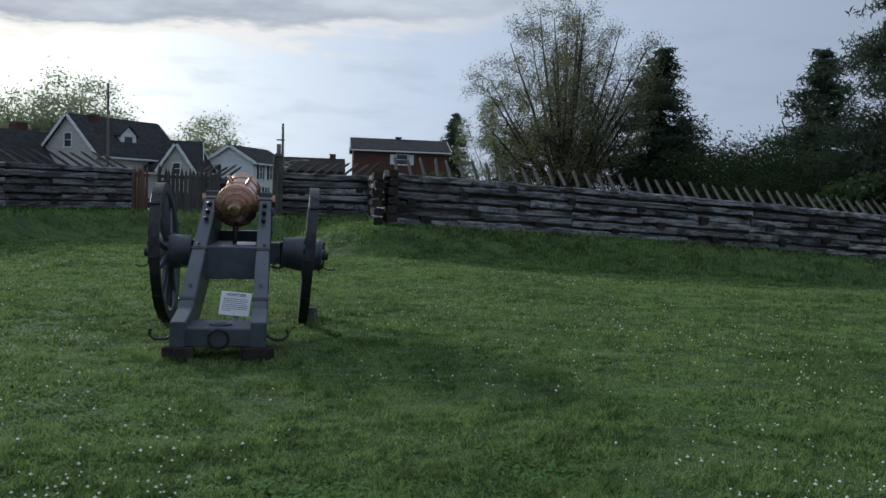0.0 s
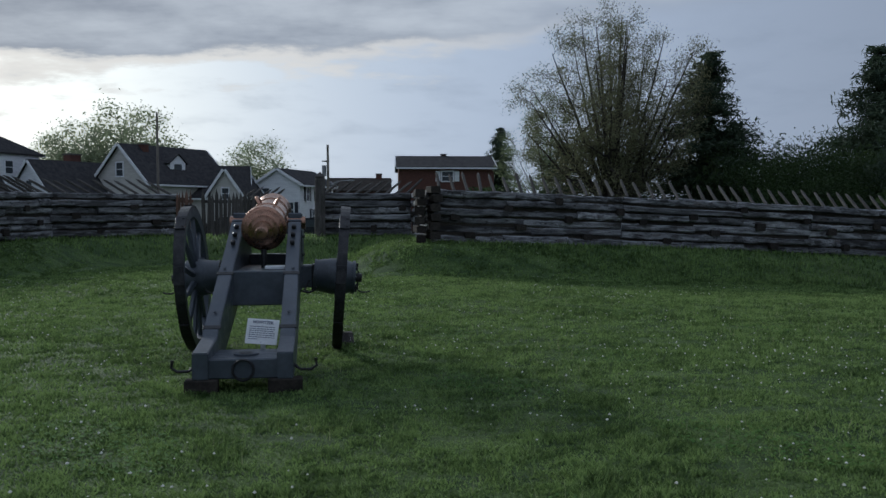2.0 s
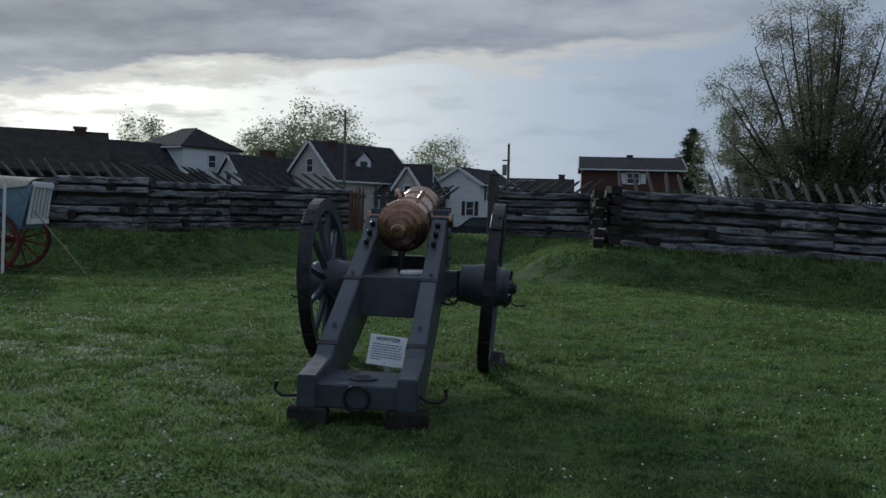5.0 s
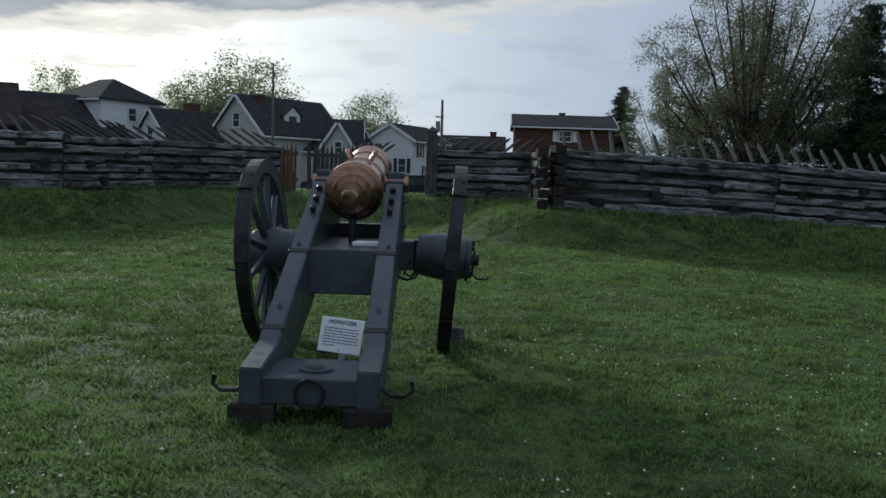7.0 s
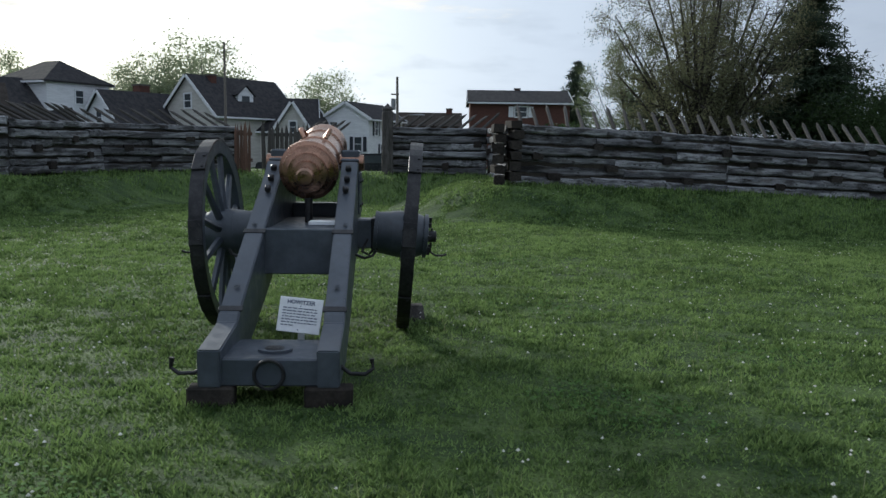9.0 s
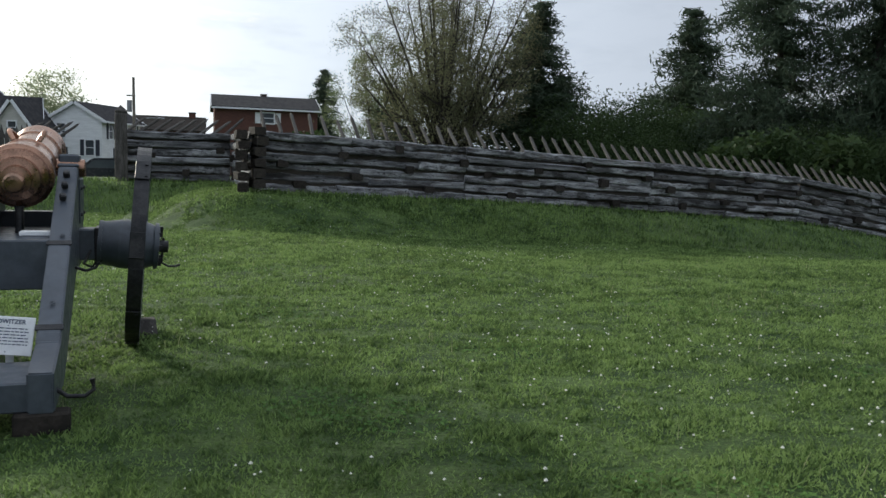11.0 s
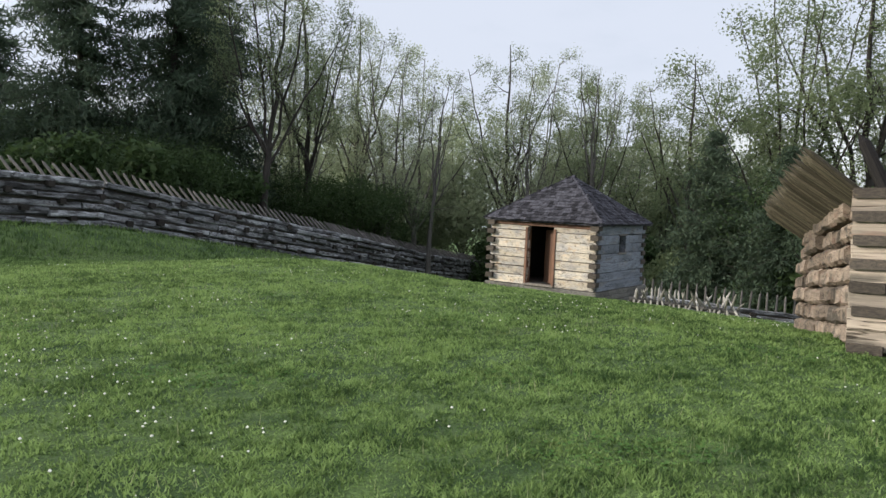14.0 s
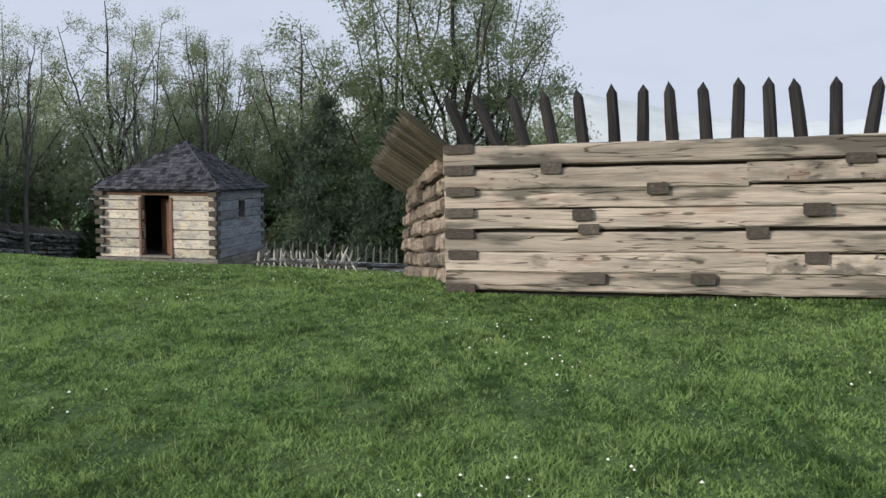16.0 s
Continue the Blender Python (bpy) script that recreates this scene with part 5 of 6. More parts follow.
def broadleaf(seed, h, clear, reach, leaves, leaf, spread, bark, green, up=0.55, levels=4, trunk=0.022, lean=0.0):
    """Trunk, forking limbs and twigs, and leaves round the twigs."""
    rnd = random.Random(seed)
    vs, fs, tips = [], [], []

    def grow(p, d, ln, r, lv):
        pts, rad, n = [p], [r], 3 if lv < 2 else 2
        q = p
        for i in range(n):
            d = (d + Vector((rnd.gauss(0, 0.13), rnd.gauss(0, 0.13), rnd.gauss(0.03, 0.08)))).normalized()
            q = q + d * ln / n
            pts.append(q)
            rad.append(r * (1 - 0.42 * (i + 1) / n))
        limb(vs, fs, pts, rad, 8 if lv == 0 else (6 if lv == 1 else (4 if lv == 2 else 3)))
        if lv >= 2:
            tips.extend([(pts[k], lv) for k in range(1, len(pts))])
        if lv >= levels:
            return
        kids = rnd.choice((3, 4)) if lv < 3 else rnd.choice((2, 3))
        if lv == 0:
            kids = 6
        for k in range(kids):
            a = 2 * math.pi * (k + rnd.uniform(-0.3, 0.3)) / kids + seed
            side = Vector((math.cos(a), math.sin(a), 0))
            side = (side - d * side.dot(d)).normalized()
            tilt = rnd.uniform(0.45, 1.0) * reach
            start = pts[-1] if k < 2 else pts[rnd.randint(max(1, len(pts) - 2), len(pts) - 1)]
            nd_ = (d * (1.0 if lv else up * 1.6) + side * tilt + Vector((0, 0, up * 0.35))).normalized()
            grow(start, nd_, ln * rnd.uniform(0.58, 0.8) if lv else (h - clear) * rnd.uniform(0.34, 0.46), rad[-1] * rnd.uniform(0.55, 0.75), lv + 1)

    grow(Vector((0, 0, 0)), Vector((lean, 0, 1)).normalized(), clear, h * trunk, 0)
    top = max(t[0].z for t in tips)
    k = h / top
    vs = [(a * k, b * k, c * k) for a, b, c in vs]
    pts = np.array([tuple(t[0]) for t in tips if t[1] >= 3 or rnd.random() < 0.3]) * k
    r = np.random.RandomState(seed)
    c = pts[r.randint(0, len(pts), leaves)] + r.normal(0, spread, (leaves, 3))
    return wood_mesh(vs, fs, bark), leaf_mesh("crown", c, leaf, 0.55, green, seed)


def open_tree(seed, h, fork, stems, wide, leaves, leaf, spread, bark, green, crook=0.1, trunk=0.02, sag=75, kids=(9, 7, 3), lean=0.0, splay=1.05):
    """A short trunk forking into curved stems that fill a rounded crown, with branches, twigs and small leaves on them."""
    rnd = random.Random(seed)
    vs, fs, tips = [], [], []

    def jitter(k):
        return Vector((rnd.gauss(0, k), rnd.gauss(0, k), rnd.gauss(0, k * 0.7)))

    def curve(p, c, e, n, rough):
        pts = [p]
        for i in range(1, n + 1):
            u = i / n
            q = p * (1 - u) ** 2 + c * (2 * u * (1 - u)) + e * u ** 2
            pts.append(q + jitter(rough) if i < n else q)
        return pts

    def sprout(pts, rad, ln, lv):
        n = len(pts) - 1
        for j in range(kids[lv]):
            f = 0.22 + 0.78 * (j + rnd.random()) / kids[lv]
            i = min(int(f * n), n - 1)
            p = pts[i].lerp(pts[i + 1], f * n - i)
            d = (pts[i + 1] - pts[i]).normalized()
            side = jitter(1.0)
            side = (side - d * side.dot(d)).normalized()
            way = (d * 0.6 + side * rnd.uniform(0.67, 1.33) * splay + Vector((0, 0, 0.12))).normalized()
            m = ln * rnd.uniform(0.6, 1.15) * (1.2 - 0.6 * f)
            e = p + way * m
            c = p + way * m * 0.5 + jitter(crook * m * 0.6) - Vector((0, 0, 0.05 * m))
            k = (4, 2, 1)[lv]
            br = curve(p, c, e, k, crook * m * 0.12)
            r0 = max(rad[i] * 0.5, (0.02, 0.011, 0.007)[lv])
            rr = [r0 * (1 - 0.75 * q / k) for q in range(k + 1)]
            limb(vs, fs, br, rr, (5, 3, 3)[lv])
            if lv >= 1:
                tips.extend(br[1:])
            if lv < 2:
                sprout(br, rr, ln * 0.46, lv + 1)

    top = Vector((lean * fork, 0, fork))
    tk = curve(Vector((0, 0, 0)), top * 0.5 + jitter(crook * fork * 0.2), top, 4, 0)
    tr = [h * trunk * (1.25 if q == 0 else 1 - 0.09 * q) for q in range(5)]
    limb(vs, fs, tk, tr, 10)
    for k in range(stems):
        tilt = radians(sag) * ((k + 0.4) / stems) ** 0.68
        a = 2.4 * k + rnd.uniform(-0.3, 0.3)
        start = tk[-1].lerp(tk[-2], rnd.random() * tilt * 0.6)
        mid = fork + (h - fork) * 0.36
        reach = rnd.uniform(0.9, 1.0)
        e = Vector((wide * reach * math.sin(tilt) * math.cos(a) + lean * h, wide * reach * math.sin(tilt) * math.sin(a), mid + (h - mid) * reach * math.cos(tilt)))
        c = start.lerp(e, 0.5) + Vector((0, 0, -0.05 * wide)) + jitter(crook * wide * 0.5)
        n = 8
        st = curve(start, c, e, n, crook * wide * 0.09)
        r0 = h * trunk * (0.40 if k else 0.6) * rnd.uniform(0.7, 1.0)
        rr = [r0 * (1 - 0.9 * q / n) + 0.008 for q in range(n + 1)]
        limb(vs, fs, st, rr, 6)
        sprout(st, rr, wide * 0.40, 0)
    r = np.random.RandomState(seed)
    pts = np.array([tuple(t) for t in tips])
    c = pts[r.randint(0, len(pts), leaves)] + r.normal(0, spread, (leaves, 3))
    return wood_mesh(vs, fs, bark), leaf_mesh("crown", c, leaf, 0.6, green, seed)


def conifer(seed, h, wide, leaves, leaf, ragged=0.25, bare=0.06, taper=0.8):
    rnd = random.Random(seed)
    vs, fs, c = [], [], []
    limb(vs, fs, [Vector((0, 0, 0)), Vector((0.05, 0, h * 0.5)), Vector((0, 0, h))], [h * 0.02, h * 0.012, 0.015], 8)
    z = h * bare
    while z < h * 0.985:
        f = 1 - z / h
        for k in range(7):
            a = rnd.uniform(0, 6.283)
            ln = wide * (f ** taper) * rnd.uniform(1 - ragged, 1.0 + ragged * 0.5) + 0.12
            e = Vector((math.cos(a) * ln, math.sin(a) * ln, -0.22 * ln + rnd.uniform(-0.15, 0.25)))
            p0 = Vector((0, 0, z))
            mid = p0 + e * 0.55 + Vector((0, 0, 0.06 * ln))
            limb(vs, fs, [p0, mid, p0 + e], [0.012 + 0.015 * f, 0.012, 0.006], 3)
            n = max(3, int(ln * 5))
            for i in range(n):
                t = (i + rnd.random()) / n
                q = p0 + e * t
                c.append((q, 0.11 + 0.105 * t * (1 - 0.3 * t) * max(ln, 0.6)))
        z += h * 0.028 * rnd.uniform(0.7, 1.3)
    r = np.random.RandomState(seed)
    idx = r.randint(0, len(c), leaves)
    cen = np.array([tuple(p) for p, _ in c])[idx]
    sg = np.array([s for _, s in c])[idx][:, None]
    cen = cen + r.normal(size=(leaves, 3)) * sg * np.array([1, 1, 0.6])
    return wood_mesh(vs, fs, M_BARK), leaf_mesh("crown", cen, leaf, 0.20, M_NEEDLE, seed, 0.5)


def bush(seed, leaves, leaf, green):
    """A bush about 2 m wide and 2 m high of overlapping leafy lumps on thin stems."""
    rnd = random.Random(seed)
    r = np.random.RandomState(seed)
    vs, fs, lumps = [], [], []
    for k in range(11):
        a, q = rnd.uniform(0, 6.283), rnd.uniform(0.1, 0.85)
        e = Vector((math.cos(a) * q, math.sin(a) * q, rnd.uniform(0.5, 1.85) * (1 - 0.35 * q)))
        limb(vs, fs, [Vector((0, 0, 0)), e * 0.5 + Vector((0, 0, 0.12)), e], [0.035, 0.02, 0.008], 4)
        lumps.append((*e, rnd.uniform(0.2, 0.42)))
    lumps = np.array(lumps)
    i = r.randint(0, len(lumps), leaves)
    d = r.normal(size=(leaves, 3))
    d /= np.linalg.norm(d, axis=1)[:, None]
    c = lumps[i, :3] + d * (lumps[i, 3] * r.uniform(0.4, 1.15, leaves))[:, None]
    c[:, 2] = np.abs(c[:, 2])
    return wood_mesh(vs, fs, M_BARK), leaf_mesh("crown", c, leaf, 0.6, green, seed)


def plant(name, label, category, kind, x, y, size=1.0, wide=1.0, rz=0.0, sink=0.1, group=""):
    root = thing(name, label, category, pose(x, y, ground_z(x, y) - sink, 0, 0, rz), group)
    root.scale = (size * wide, size * wide, size)
    for n, me in zip(("trunk", "crown"), kind):
        o = new(n, me)
        o.parent = root
    return root


def woods():
    maple = open_tree(3, 13.6, 2.2, 24, 5.7, 90000, 0.047, 0.20, M_BARK, M_MAPLE, crook=0.05, trunk=0.032, sag=88, kids=(9, 8, 4), splay=0.95)
    big = open_tree(8, 12.5, 2.4, 10, 3.8, 19000, 0.062, 0.24, M_BARK, M_SPRING, crook=0.14, trunk=0.014, sag=85, kids=(6, 5, 3))
    thin = open_tree(13, 14.0, 4.4, 7, 4.2, 14000, 0.050, 0.18, M_BARK, M_SPRING, crook=0.20, trunk=0.018, sag=80, kids=(7, 5, 3), lean=0.05)
    thin2 = open_tree(19, 13.0, 2.8, 8, 4.2, 14000, 0.050, 0.18, M_PALEBARK, M_HAZED, crook=0.18, trunk=0.015, sag=80, kids=(7, 5, 3), lean=0.08)
    bare = open_tree(29, 11.0, 4.5, 4, 2.6, 500, 0.05, 0.15, M_PALEBARK, M_SPRING, crook=0.26, trunk=0.016, sag=50, kids=(5, 4, 2), lean=0.04)
    dense = broadleaf(37, 9.0, 1.0, 0.95, 17000, 0.092, 0.5, M_BARK, M_BUSH, levels=4)
    round_ = open_tree(61, 8.6, 1.5, 12, 3.5, 18000, 0.105, 0.46, M_BARK, M_HAZED, crook=0.1, trunk=0.018, sag=95, kids=(5, 4, 2))
    spruce = conifer(5, 12.0, 3.4, 34000, 0.17, 0.3)
    hemlock = conifer(7, 14.0, 4.6, 44000, 0.17, 0.5, taper=0.5)
    cedar = conifer(11, 9.0, 3.4, 25000, 0.14, 0.4, taper=0.65)
    plant("maple_tree", "large spreading maple with sparse spring leaves and dark limbs", "tree", maple, 12.2, 49.5, 1.03, 1.0, 20)
    plant("tree", "pale hazy spring tree beside the maple", "tree", big, 10.0, 60.0, 0.88, 1.0, 40)
    plant("spruce_tree", "dark dense spruce behind the maple", "tree", spruce, 18.3, 51.0, 1.04, 1.65)
    plant("spruce_tree", "shorter dark spruce behind the log wall", "tree", spruce, 20.4, 52.5, 0.72, 1.9, 50)
    plant("spruce_tree", "small distant spruce by the brick house", "tree", spruce, 9.4, 86.0, 0.90, 1.25, 80)
    plant("spruce_tree", "pointed spruce above the far log wall", "tree", spruce, 34.2, 60.3, 1.42, 1.55, 120)
    plant("hemlock_tree", "tall dark hemlock crowding the log wall", "tree", hemlock, 25.6, 38.0, 1.15, 0.9, 10)
    plant("hemlock_tree", "tall dark hemlock crowding the log wall", "tree", hemlock, 29.5, 36.0, 1.25, 0.85, 100)
    plant("hemlock_tree", "tall dark hemlock crowding the log wall", "tree", hemlock, 33.5, 37.5, 1.15, 0.85, 200)
    for x, y, s, w, a, k, lab in ((31.0, 31.2, 1.2, 0.8, 0, thin, "tall thin tree with bare limbs and young leaves"), (36.5, 33.0, 1.15, 0.9, 70, thin, "tall thin tree with bare limbs and young leaves"),
                                  (42.5, 31.5, 1.1, 1.0, 140, thin2, "leaning pale tree with sparse spring leaves"), (48.0, 33.5, 1.2, 1.0, 30, thin2, "leaning pale tree with sparse spring leaves"),
                                  (52.0, 28.5, 1.2, 1.0, 200, thin, "slender tree with sparse spring leaves"), (47.5, 24.5, 1.15, 0.9, 250, thin2, "slender pale tree with sparse spring leaves"),
                                  (56.0, 24.0, 1.25, 1.1, 20, big, "leafy spring green tree behind the guardhouse"), (46.0, 20.0, 1.0, 0.9, 80, thin, "slender tree with sparse spring leaves"),
                                  (42.0, 18.6, 1.15, 0.8, 10, bare, "nearly bare grey snag behind the guardhouse"), (50.0, 17.0, 1.0, 1.2, 140, big, "leafy spring green tree behind the guardhouse"),
                                  (55.0, 13.0, 1.05, 1.2, 60, big, "leafy spring green tree behind the guardhouse"), (46.0, 9.6, 1.5, 1.0, 0, big, "tall pale green tree beyond the bastion"),
                                  (47.0, 6.0, 1.5, 0.95, 170, thin, "tall pale green tree beyond the bastion"), (49.5, 4.2, 1.45, 0.9, 90, big, "tall pale green tree beyond the bastion"),
                                  (38.5, 35.5, 1.2, 0.9, 110, thin2, "leaning pale tree with sparse spring leaves"), (45.0, 36.0, 1.2, 0.9, 210, thin, "tall thin tree with bare limbs and young leaves"),
                                  (52.0, 21.0, 1.1, 0.9, 310, thin2, "slender pale tree with sparse spring leaves"), (43.5, 23.0, 0.95, 0.9, 10, bare, "nearly bare grey tree behind the guardhouse"),
                                  (44.0, 14.0, 0.95, 1.0, 190, thin, "slender tree with sparse spring leaves"), (40.5, 27.5, 1.05, 0.8, 290, bare, "nearly bare dark tree beyond the log wall"),
                                  (62.0, -0.5, 0.85, 1.1, 30, bare, "hazy bare tree beyond the bastion"), (66.0, -4.5, 0.8, 1.1, 130, bare, "hazy bare tree beyond the bastion")):
        plant("tree", lab, "tree", k, x, y, s, w, a, group="woodland trees")
    plant("cedar_tree", "dark full evergreen behind the guardhouse", "tree", cedar, 38.5, 11.6, 0.95, 0.9, 0)
    plant("cedar_tree", "dark full evergreen behind the bastion wall", "tree", cedar, 37.0, 8.2, 0.85, 1.0, 90)
    plant("cedar_tree", "dark low evergreen behind the maple", "tree", cedar, 10.8, 57.0, 0.78, 1.35, 30)
    plant("cedar_tree", "dark low evergreen behind the maple", "tree", cedar, 14.6, 58.0, 0.75, 1.5, 130)
    for x, y, s, w, a in ( (21.5, 46.5, 0.78, 1.1, 10), (24.5, 48.0, 0.85, 1.1, 70), (28.0, 46.0, 0.9, 1.1, 150), (30.0, 42.5, 0.95, 1.0, 220),  (27.0, 33.5, 0.6, 1.1, 30), (38.0, 31.0, 0.6, 1.1, 75), (22.0, 56.0, 0.75, 1.2, 60), (26.5, 53.0, 0.7, 1.2, 90), (20.5, 43.0, 0.55, 1.2, 130), (41.0, 9.0, 0.75, 1.1, 40), (36.0, 5.5, 0.62, 1.1, 80), (37.0, 33.5, 0.6, 1.2, 50)):
        plant("shrubby_tree", "low dense dark green tree behind the log wall", "tree", dense, x, y, s, w, a, group="dense low trees")
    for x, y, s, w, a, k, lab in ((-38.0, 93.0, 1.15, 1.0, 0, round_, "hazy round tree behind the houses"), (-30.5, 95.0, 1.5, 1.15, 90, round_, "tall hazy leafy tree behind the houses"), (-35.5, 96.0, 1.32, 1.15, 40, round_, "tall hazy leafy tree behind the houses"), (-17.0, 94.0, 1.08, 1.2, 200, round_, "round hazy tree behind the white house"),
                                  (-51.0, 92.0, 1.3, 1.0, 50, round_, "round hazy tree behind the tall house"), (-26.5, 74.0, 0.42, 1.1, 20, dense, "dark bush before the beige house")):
        plant("tree", lab, "tree", k, x, y, s, w, a)
    # back row: the pale leaf colour stands in for mist
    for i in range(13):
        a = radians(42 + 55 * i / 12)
        plant("tree", "pale tree at the back of the wood, haze in its leaf colour", "tree", round_, 66 * math.sin(a) + 3 * math.sin(i * 2.3), 66 * math.cos(a) + 3 * math.cos(i * 1.7), 1.25 + 0.2 * math.sin(i * 1.9), 0.95, 37 * i, group="woodland trees")
    shrubs = [bush(41, 4500, 0.054, M_BUSH), bush(43, 4500, 0.056, M_BUSH), bush(47, 4500, 0.050, M_SPRING)]
    rnd = random.Random(51)
    for i in range(34):
        u = i / 33
        x, y = 21 + 31 * u, 30.2 + 6.5 * u + rnd.uniform(0, 4.5)
        plant("bush", "dense green bush along the outside of the log wall", "bush", shrubs[i % 3 if i > 24 else i % 2], x, y, rnd.uniform(1.9, 2.9), rnd.uniform(1.0, 1.4), rnd.uniform(0, 360), group="undergrowth")
    for i in range(26):
        u = i / 25
        x, y = 49 - 14 * u + rnd.uniform(-1.5, 1.5), 22.5 - 19.5 * u + rnd.uniform(-1.5, 1.5)
        plant("bush", "dense green bush at the edge of the wood", "bush", shrubs[i % 3 if i % 4 else 0], x, y, rnd.uniform(1.7, 2.7), rnd.uniform(1.0, 1.4), rnd.uniform(0, 360), group="undergrowth")
    for i in range(10):
        plant("bush", "dark bush behind the log wall", "bush", shrubs[i % 2], 4.5 + 2.2 * i + rnd.uniform(-0.6, 0.6), 46 + rnd.uniform(-2, 8), rnd.uniform(1.6, 2.5), 1.2, rnd.uniform(0, 360), group="undergrowth")
    for i in range(6):
        plant("bush", "dense green bush at the edge of the wood", "bush", shrubs[i % 2], 52 + i + rnd.uniform(-0.4, 0.4), 28.5 - 0.8 * i, rnd.uniform(1.9, 2.6), 1.3, rnd.uniform(0, 360), group="undergrowth")


woods()


def haze_toned_hill():
    """A wooded ridge far off, the fog before it put into its pale colour."""
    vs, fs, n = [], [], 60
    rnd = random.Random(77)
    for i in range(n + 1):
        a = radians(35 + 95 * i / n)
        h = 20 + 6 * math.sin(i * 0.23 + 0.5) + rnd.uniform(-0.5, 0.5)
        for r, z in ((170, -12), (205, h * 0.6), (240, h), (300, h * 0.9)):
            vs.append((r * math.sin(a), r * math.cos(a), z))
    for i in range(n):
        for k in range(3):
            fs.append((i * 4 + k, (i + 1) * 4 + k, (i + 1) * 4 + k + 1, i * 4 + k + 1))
    tagged(mesh_ob("backdrop", vs, fs, M_HILL, smooth=True), "ridge in the distance, mist painted into its pale colour", "hill", kind="structure")


haze_toned_hill()


# ---- grass ----
def sheet_z(x, y):
    """Ground heights at many places, from a half-metre grid."""
    gx, gy = np.arange(-14, 32.5, 0.5), np.arange(-12, 30.5, 0.5)
    g = np.array([[ground_z(a, b) for a in gx] for b in gy])
    fx, fy = np.clip((x - gx[0]) / 0.5, 0, len(gx) - 1.01), np.clip((y - gy[0]) / 0.5, 0, len(gy) - 1.01)
    i, j = fx.astype(int), fy.astype(int)
    u, v = fx - i, fy - j
    return (g[j, i] * (1 - u) + g[j, i + 1] * u) * (1 - v) + (g[j + 1, i] * (1 - u) + g[j + 1, i + 1] * u) * v


def tri_mesh(name, co, material, per=3):
    n = len(co) // per
    me = bpy.data.meshes.new(name)
    me.vertices.add(len(co))
    me.vertices.foreach_set("co", co.astype(np.float32).ravel())
    me.loops.add(len(co))
    me.loops.foreach_set("vertex_index", np.arange(len(co), dtype=np.int32))
    me.polygons.add(n)
    me.polygons.foreach_set("loop_start", np.arange(0, len(co), per, dtype=np.int32))
    me.update(calc_edges=True)
    me.materials.append(material)
    return new(name, me)


def scatter(r, n, near, far, power=1.0):
    a = np.radians(r.uniform(-50, 112, n))
    d = near + (far - near) * r.uniform(0, 1, n) ** power
    return 0.1 + d * np.sin(a), 2.2 + d * np.cos(a), d


def lumps(r, x, y, cell):
    """Smooth random heights between 0 and 1 over the lawn."""
    g = r.uniform(0, 1, (400, 400))
    fx, fy = np.abs(x / cell + 150) % 398, np.abs(y / cell + 150) % 398
    i, j = fx.astype(int), fy.astype(int)
    u, v = fx - i, fy - j
    u, v = u * u * (3 - 2 * u), v * v * (3 - 2 * v)
    return (g[j, i] * (1 - u) + g[j, i + 1] * u) * (1 - v) + (g[j + 1, i] * (1 - u) + g[j + 1, i + 1] * u) * v


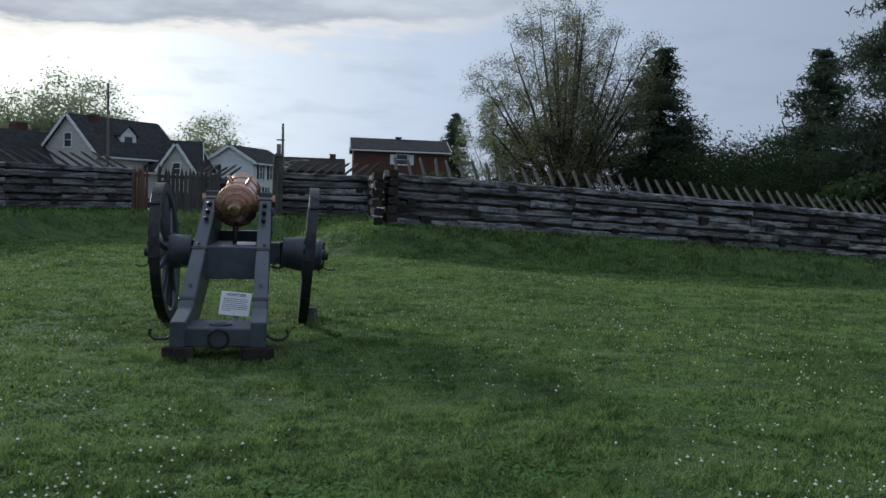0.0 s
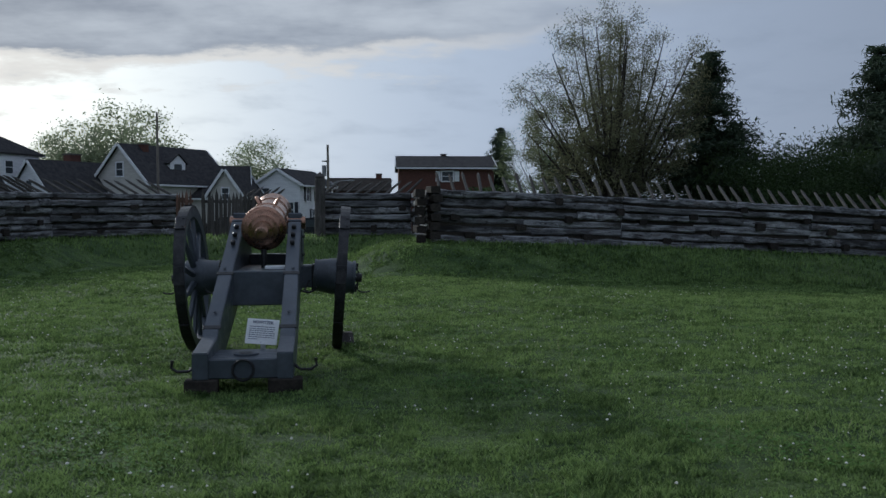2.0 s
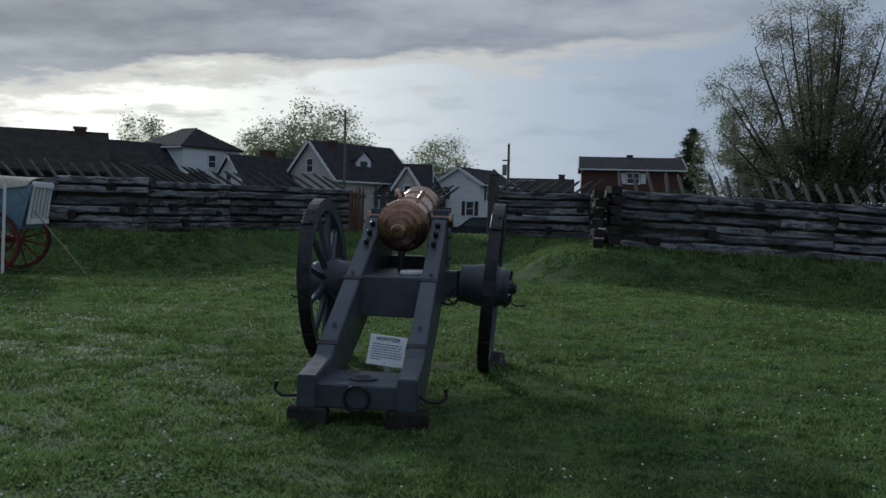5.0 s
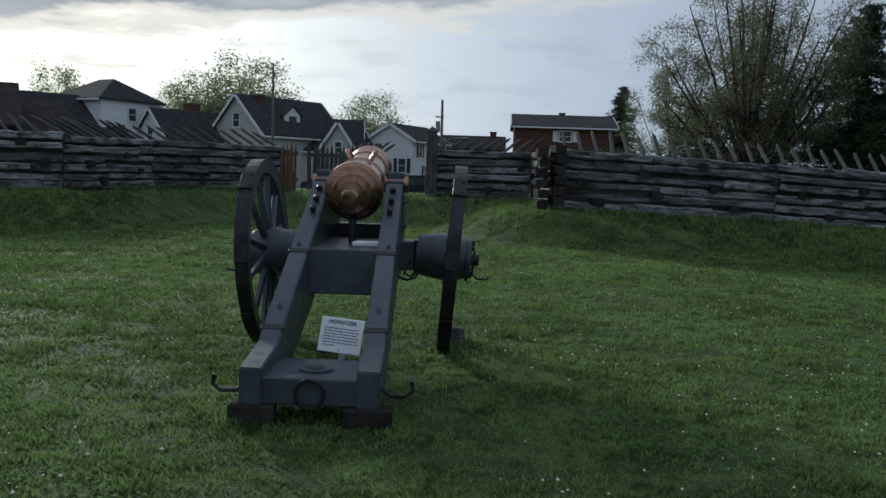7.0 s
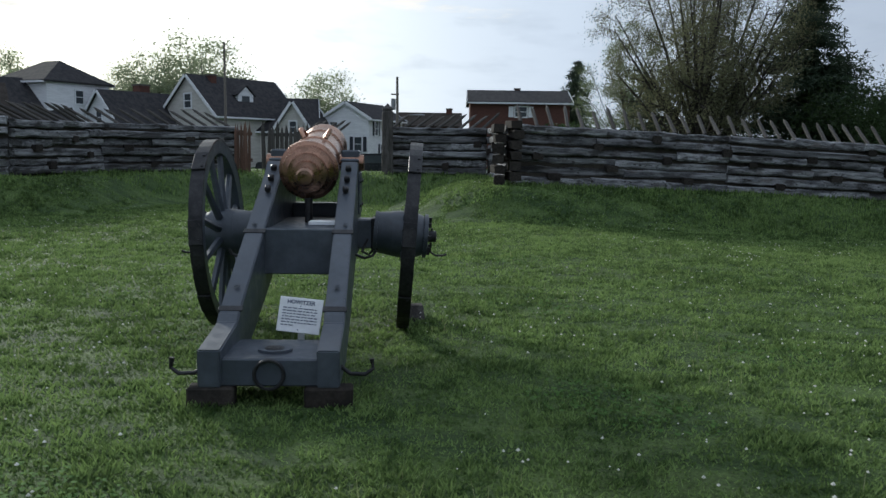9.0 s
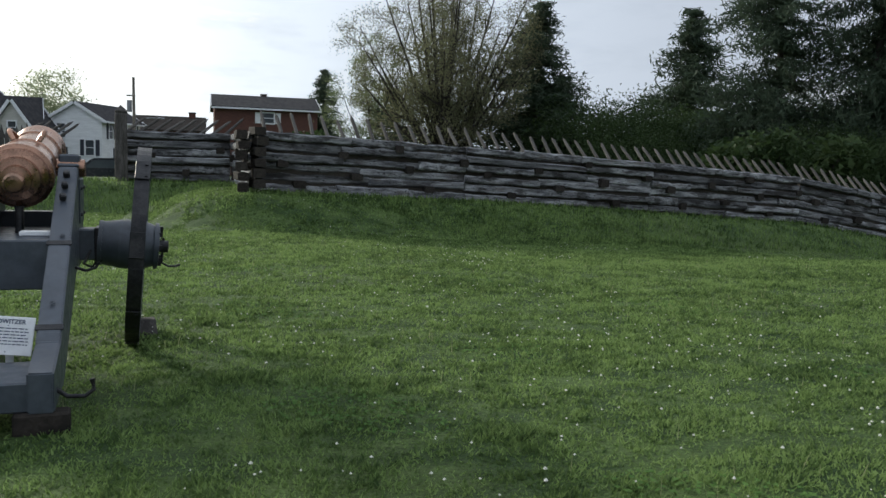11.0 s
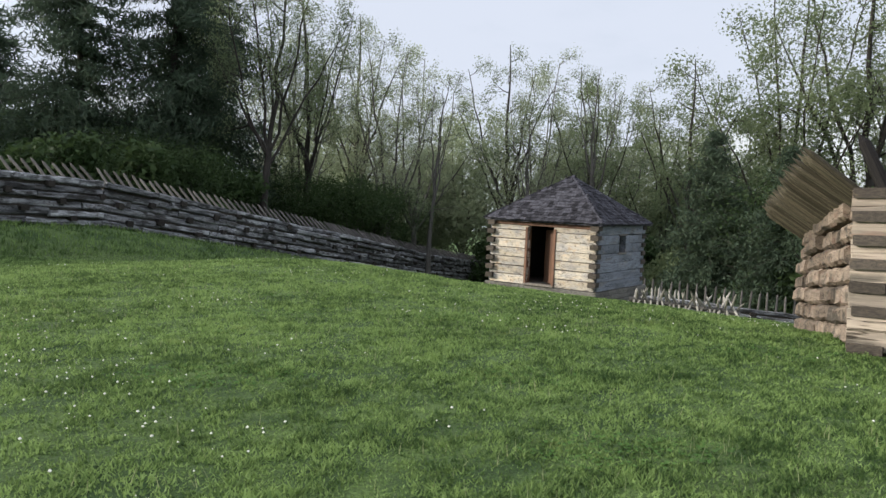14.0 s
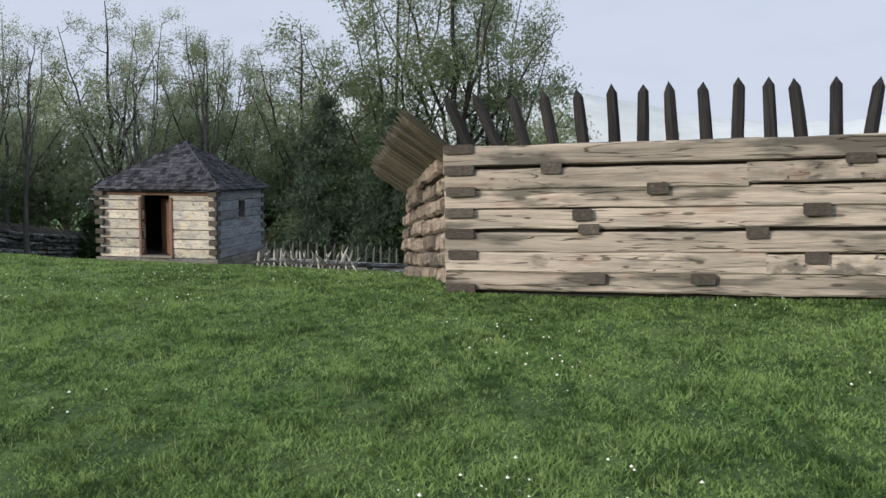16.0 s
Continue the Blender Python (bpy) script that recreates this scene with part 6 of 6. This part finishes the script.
def grass():
    r = np.random.RandomState(4)
    x, y, d = scatter(r, 900000, 0.8, 22.0, 1.1)
    tuft = 0.55 * lumps(r, x, y * 1.4, 0.16) + 0.45 * lumps(r, x, y * 1.5, 0.55)
    keep = r.uniform(0.12, 0.80, len(x)) < tuft + 0.18
    x, y, d, tuft = x[keep], y[keep], d[keep], tuft[keep]
    h = (0.009 + 0.048 * tuft ** 2 + 0.018 * r.uniform(0, 1, len(x)) ** 3) * (1 + 0.02 * d)
    w = 0.0036 + 0.00095 * d
    a = r.uniform(0, 6.283, len(x))
    lean = r.normal(0, 0.6, (len(x), 2)) * h[:, None]
    z = sheet_z(x, y) - 0.004
    co = np.empty((len(x), 3, 3))
    co[:, 0] = np.stack([x - np.cos(a) * w, y - np.sin(a) * w, z], 1)
    co[:, 1] = np.stack([x + np.cos(a) * w, y + np.sin(a) * w, z], 1)
    co[:, 2] = np.stack([x + lean[:, 0], y + lean[:, 1], z + h], 1)
    tagged(tri_mesh("grass", co.reshape(-1, 3), M_BLADE), "short mown green grass blades covering the lawn", "grass", kind="stuff")
    x, y, d = scatter(r, 210000, 19.0, 44.0, 1.2)
    keep = (y < np.array([wall_y(v) for v in x]) - 0.3) & (x < 31) & (x > -13)
    x, y, d = x[keep], y[keep], d[keep]
    off = np.array([wall_y(v) for v in x]) - y
    a, h = r.uniform(0, 6.283, len(x)), np.where(off < 2.7, r.uniform(0.07, 0.16, len(x)), r.uniform(0.02, 0.055, len(x)))
    z, w = sheet_z(x, y) - 0.01, 0.022
    co = np.empty((len(x), 3, 3))
    co[:, 0] = np.stack([x - np.cos(a) * w, y - np.sin(a) * w, z], 1)
    co[:, 1] = np.stack([x + np.cos(a) * w, y + np.sin(a) * w, z], 1)
    co[:, 2] = np.stack([x + r.normal(0, 0.03, len(x)), y + r.normal(0, 0.03, len(x)), z + h], 1)
    tagged(tri_mesh("bank_grass", co.reshape(-1, 3), M_BLADE), "short green grass on the banks and far lawn", "grass", kind="stuff")
    # clover heads and small leaves
    x, y, d = scatter(r, 9500, 0.8, 21.0, 0.9)
    keep = lumps(r, x, y, 1.3) > r.uniform(0.3, 0.9, len(x)) + np.where(x > 4.5, 0.22, 0.0)
    x, y, d = x[keep], y[keep], d[keep]
    z = sheet_z(x, y)
    k = 8
    a = np.arange(k) * 2 * np.pi / k
    co = []
    for px, py, pz, s, t in zip(x, y, z, r.uniform(0.0045, 0.0115, len(x)), r.uniform(0.035, 0.075, len(x))):
        c = np.array([px, py, pz + t])
        ring = np.stack([np.cos(a), np.sin(a), 0 * a], 1) * s
        for i in range(k):
            p, q = ring[i], ring[(i + 1) % k]
            co += [c + p, c + q, c + (0, 0, s * 1.1), c + q, c + p, c - (0, 0, s * 0.7)]
    tagged(tri_mesh("clover_flowers", np.array(co), M_CLOVER), "small white clover heads dotted over the lawn", "flowers", kind="stuff")
    x, y, d = scatter(r, 60000, 0.8, 12.0, 1.1)
    keep = np.sin(x * 1.4 + 1) * np.sin(y * 1.9) + 0.5 * np.sin(x * 3.1 + y * 2.3) > 0.75
    x, y, d = x[keep], y[keep], d[keep]
    z = sheet_z(x, y) + r.uniform(0.012, 0.035, len(x))
    s = r.uniform(0.008, 0.016, len(x)) * (1 + 0.03 * d)
    a = r.uniform(0, 6.283, len(x))
    tip = r.uniform(-0.4, 0.4, len(x)) * s
    co = np.empty((len(x), 4, 3))
    for i in range(4):
        b = a + i * np.pi / 2
        co[:, i] = np.stack([x + s * np.cos(b), y + s * np.sin(b), z + (tip if i % 2 else -tip)], 1)
    tagged(tri_mesh("clover_leaves", co.reshape(-1, 3), M_CLOVERLEAF, 4), "patches of small round clover leaves in the grass", "clover", kind="stuff")
    # thin seed stems standing above the turf
    x, y, d = scatter(r, 5200, 1.0, 16.0, 1.0)
    keep = lumps(r, x, y, 0.8) > r.uniform(0.35, 0.95, len(x))
    x, y, d = x[keep], y[keep], d[keep]
    a, h, w = r.uniform(0, 6.283, len(x)), r.uniform(0.05, 0.13, len(x)), 0.0016 + 0.0003 * d
    z = sheet_z(x, y)
    co = np.empty((len(x), 3, 3))
    co[:, 0] = np.stack([x - np.cos(a) * w, y - np.sin(a) * w, z], 1)
    co[:, 1] = np.stack([x + np.cos(a) * w, y + np.sin(a) * w, z], 1)
    co[:, 2] = np.stack([x + r.normal(0, 0.02, len(x)), y + r.normal(0, 0.02, len(x)), z + h], 1)
    tagged(tri_mesh("grass_stems", co.reshape(-1, 3), M_STEM), "thin pale seed stems standing above the mown grass", "grass", kind="stuff")


grass()
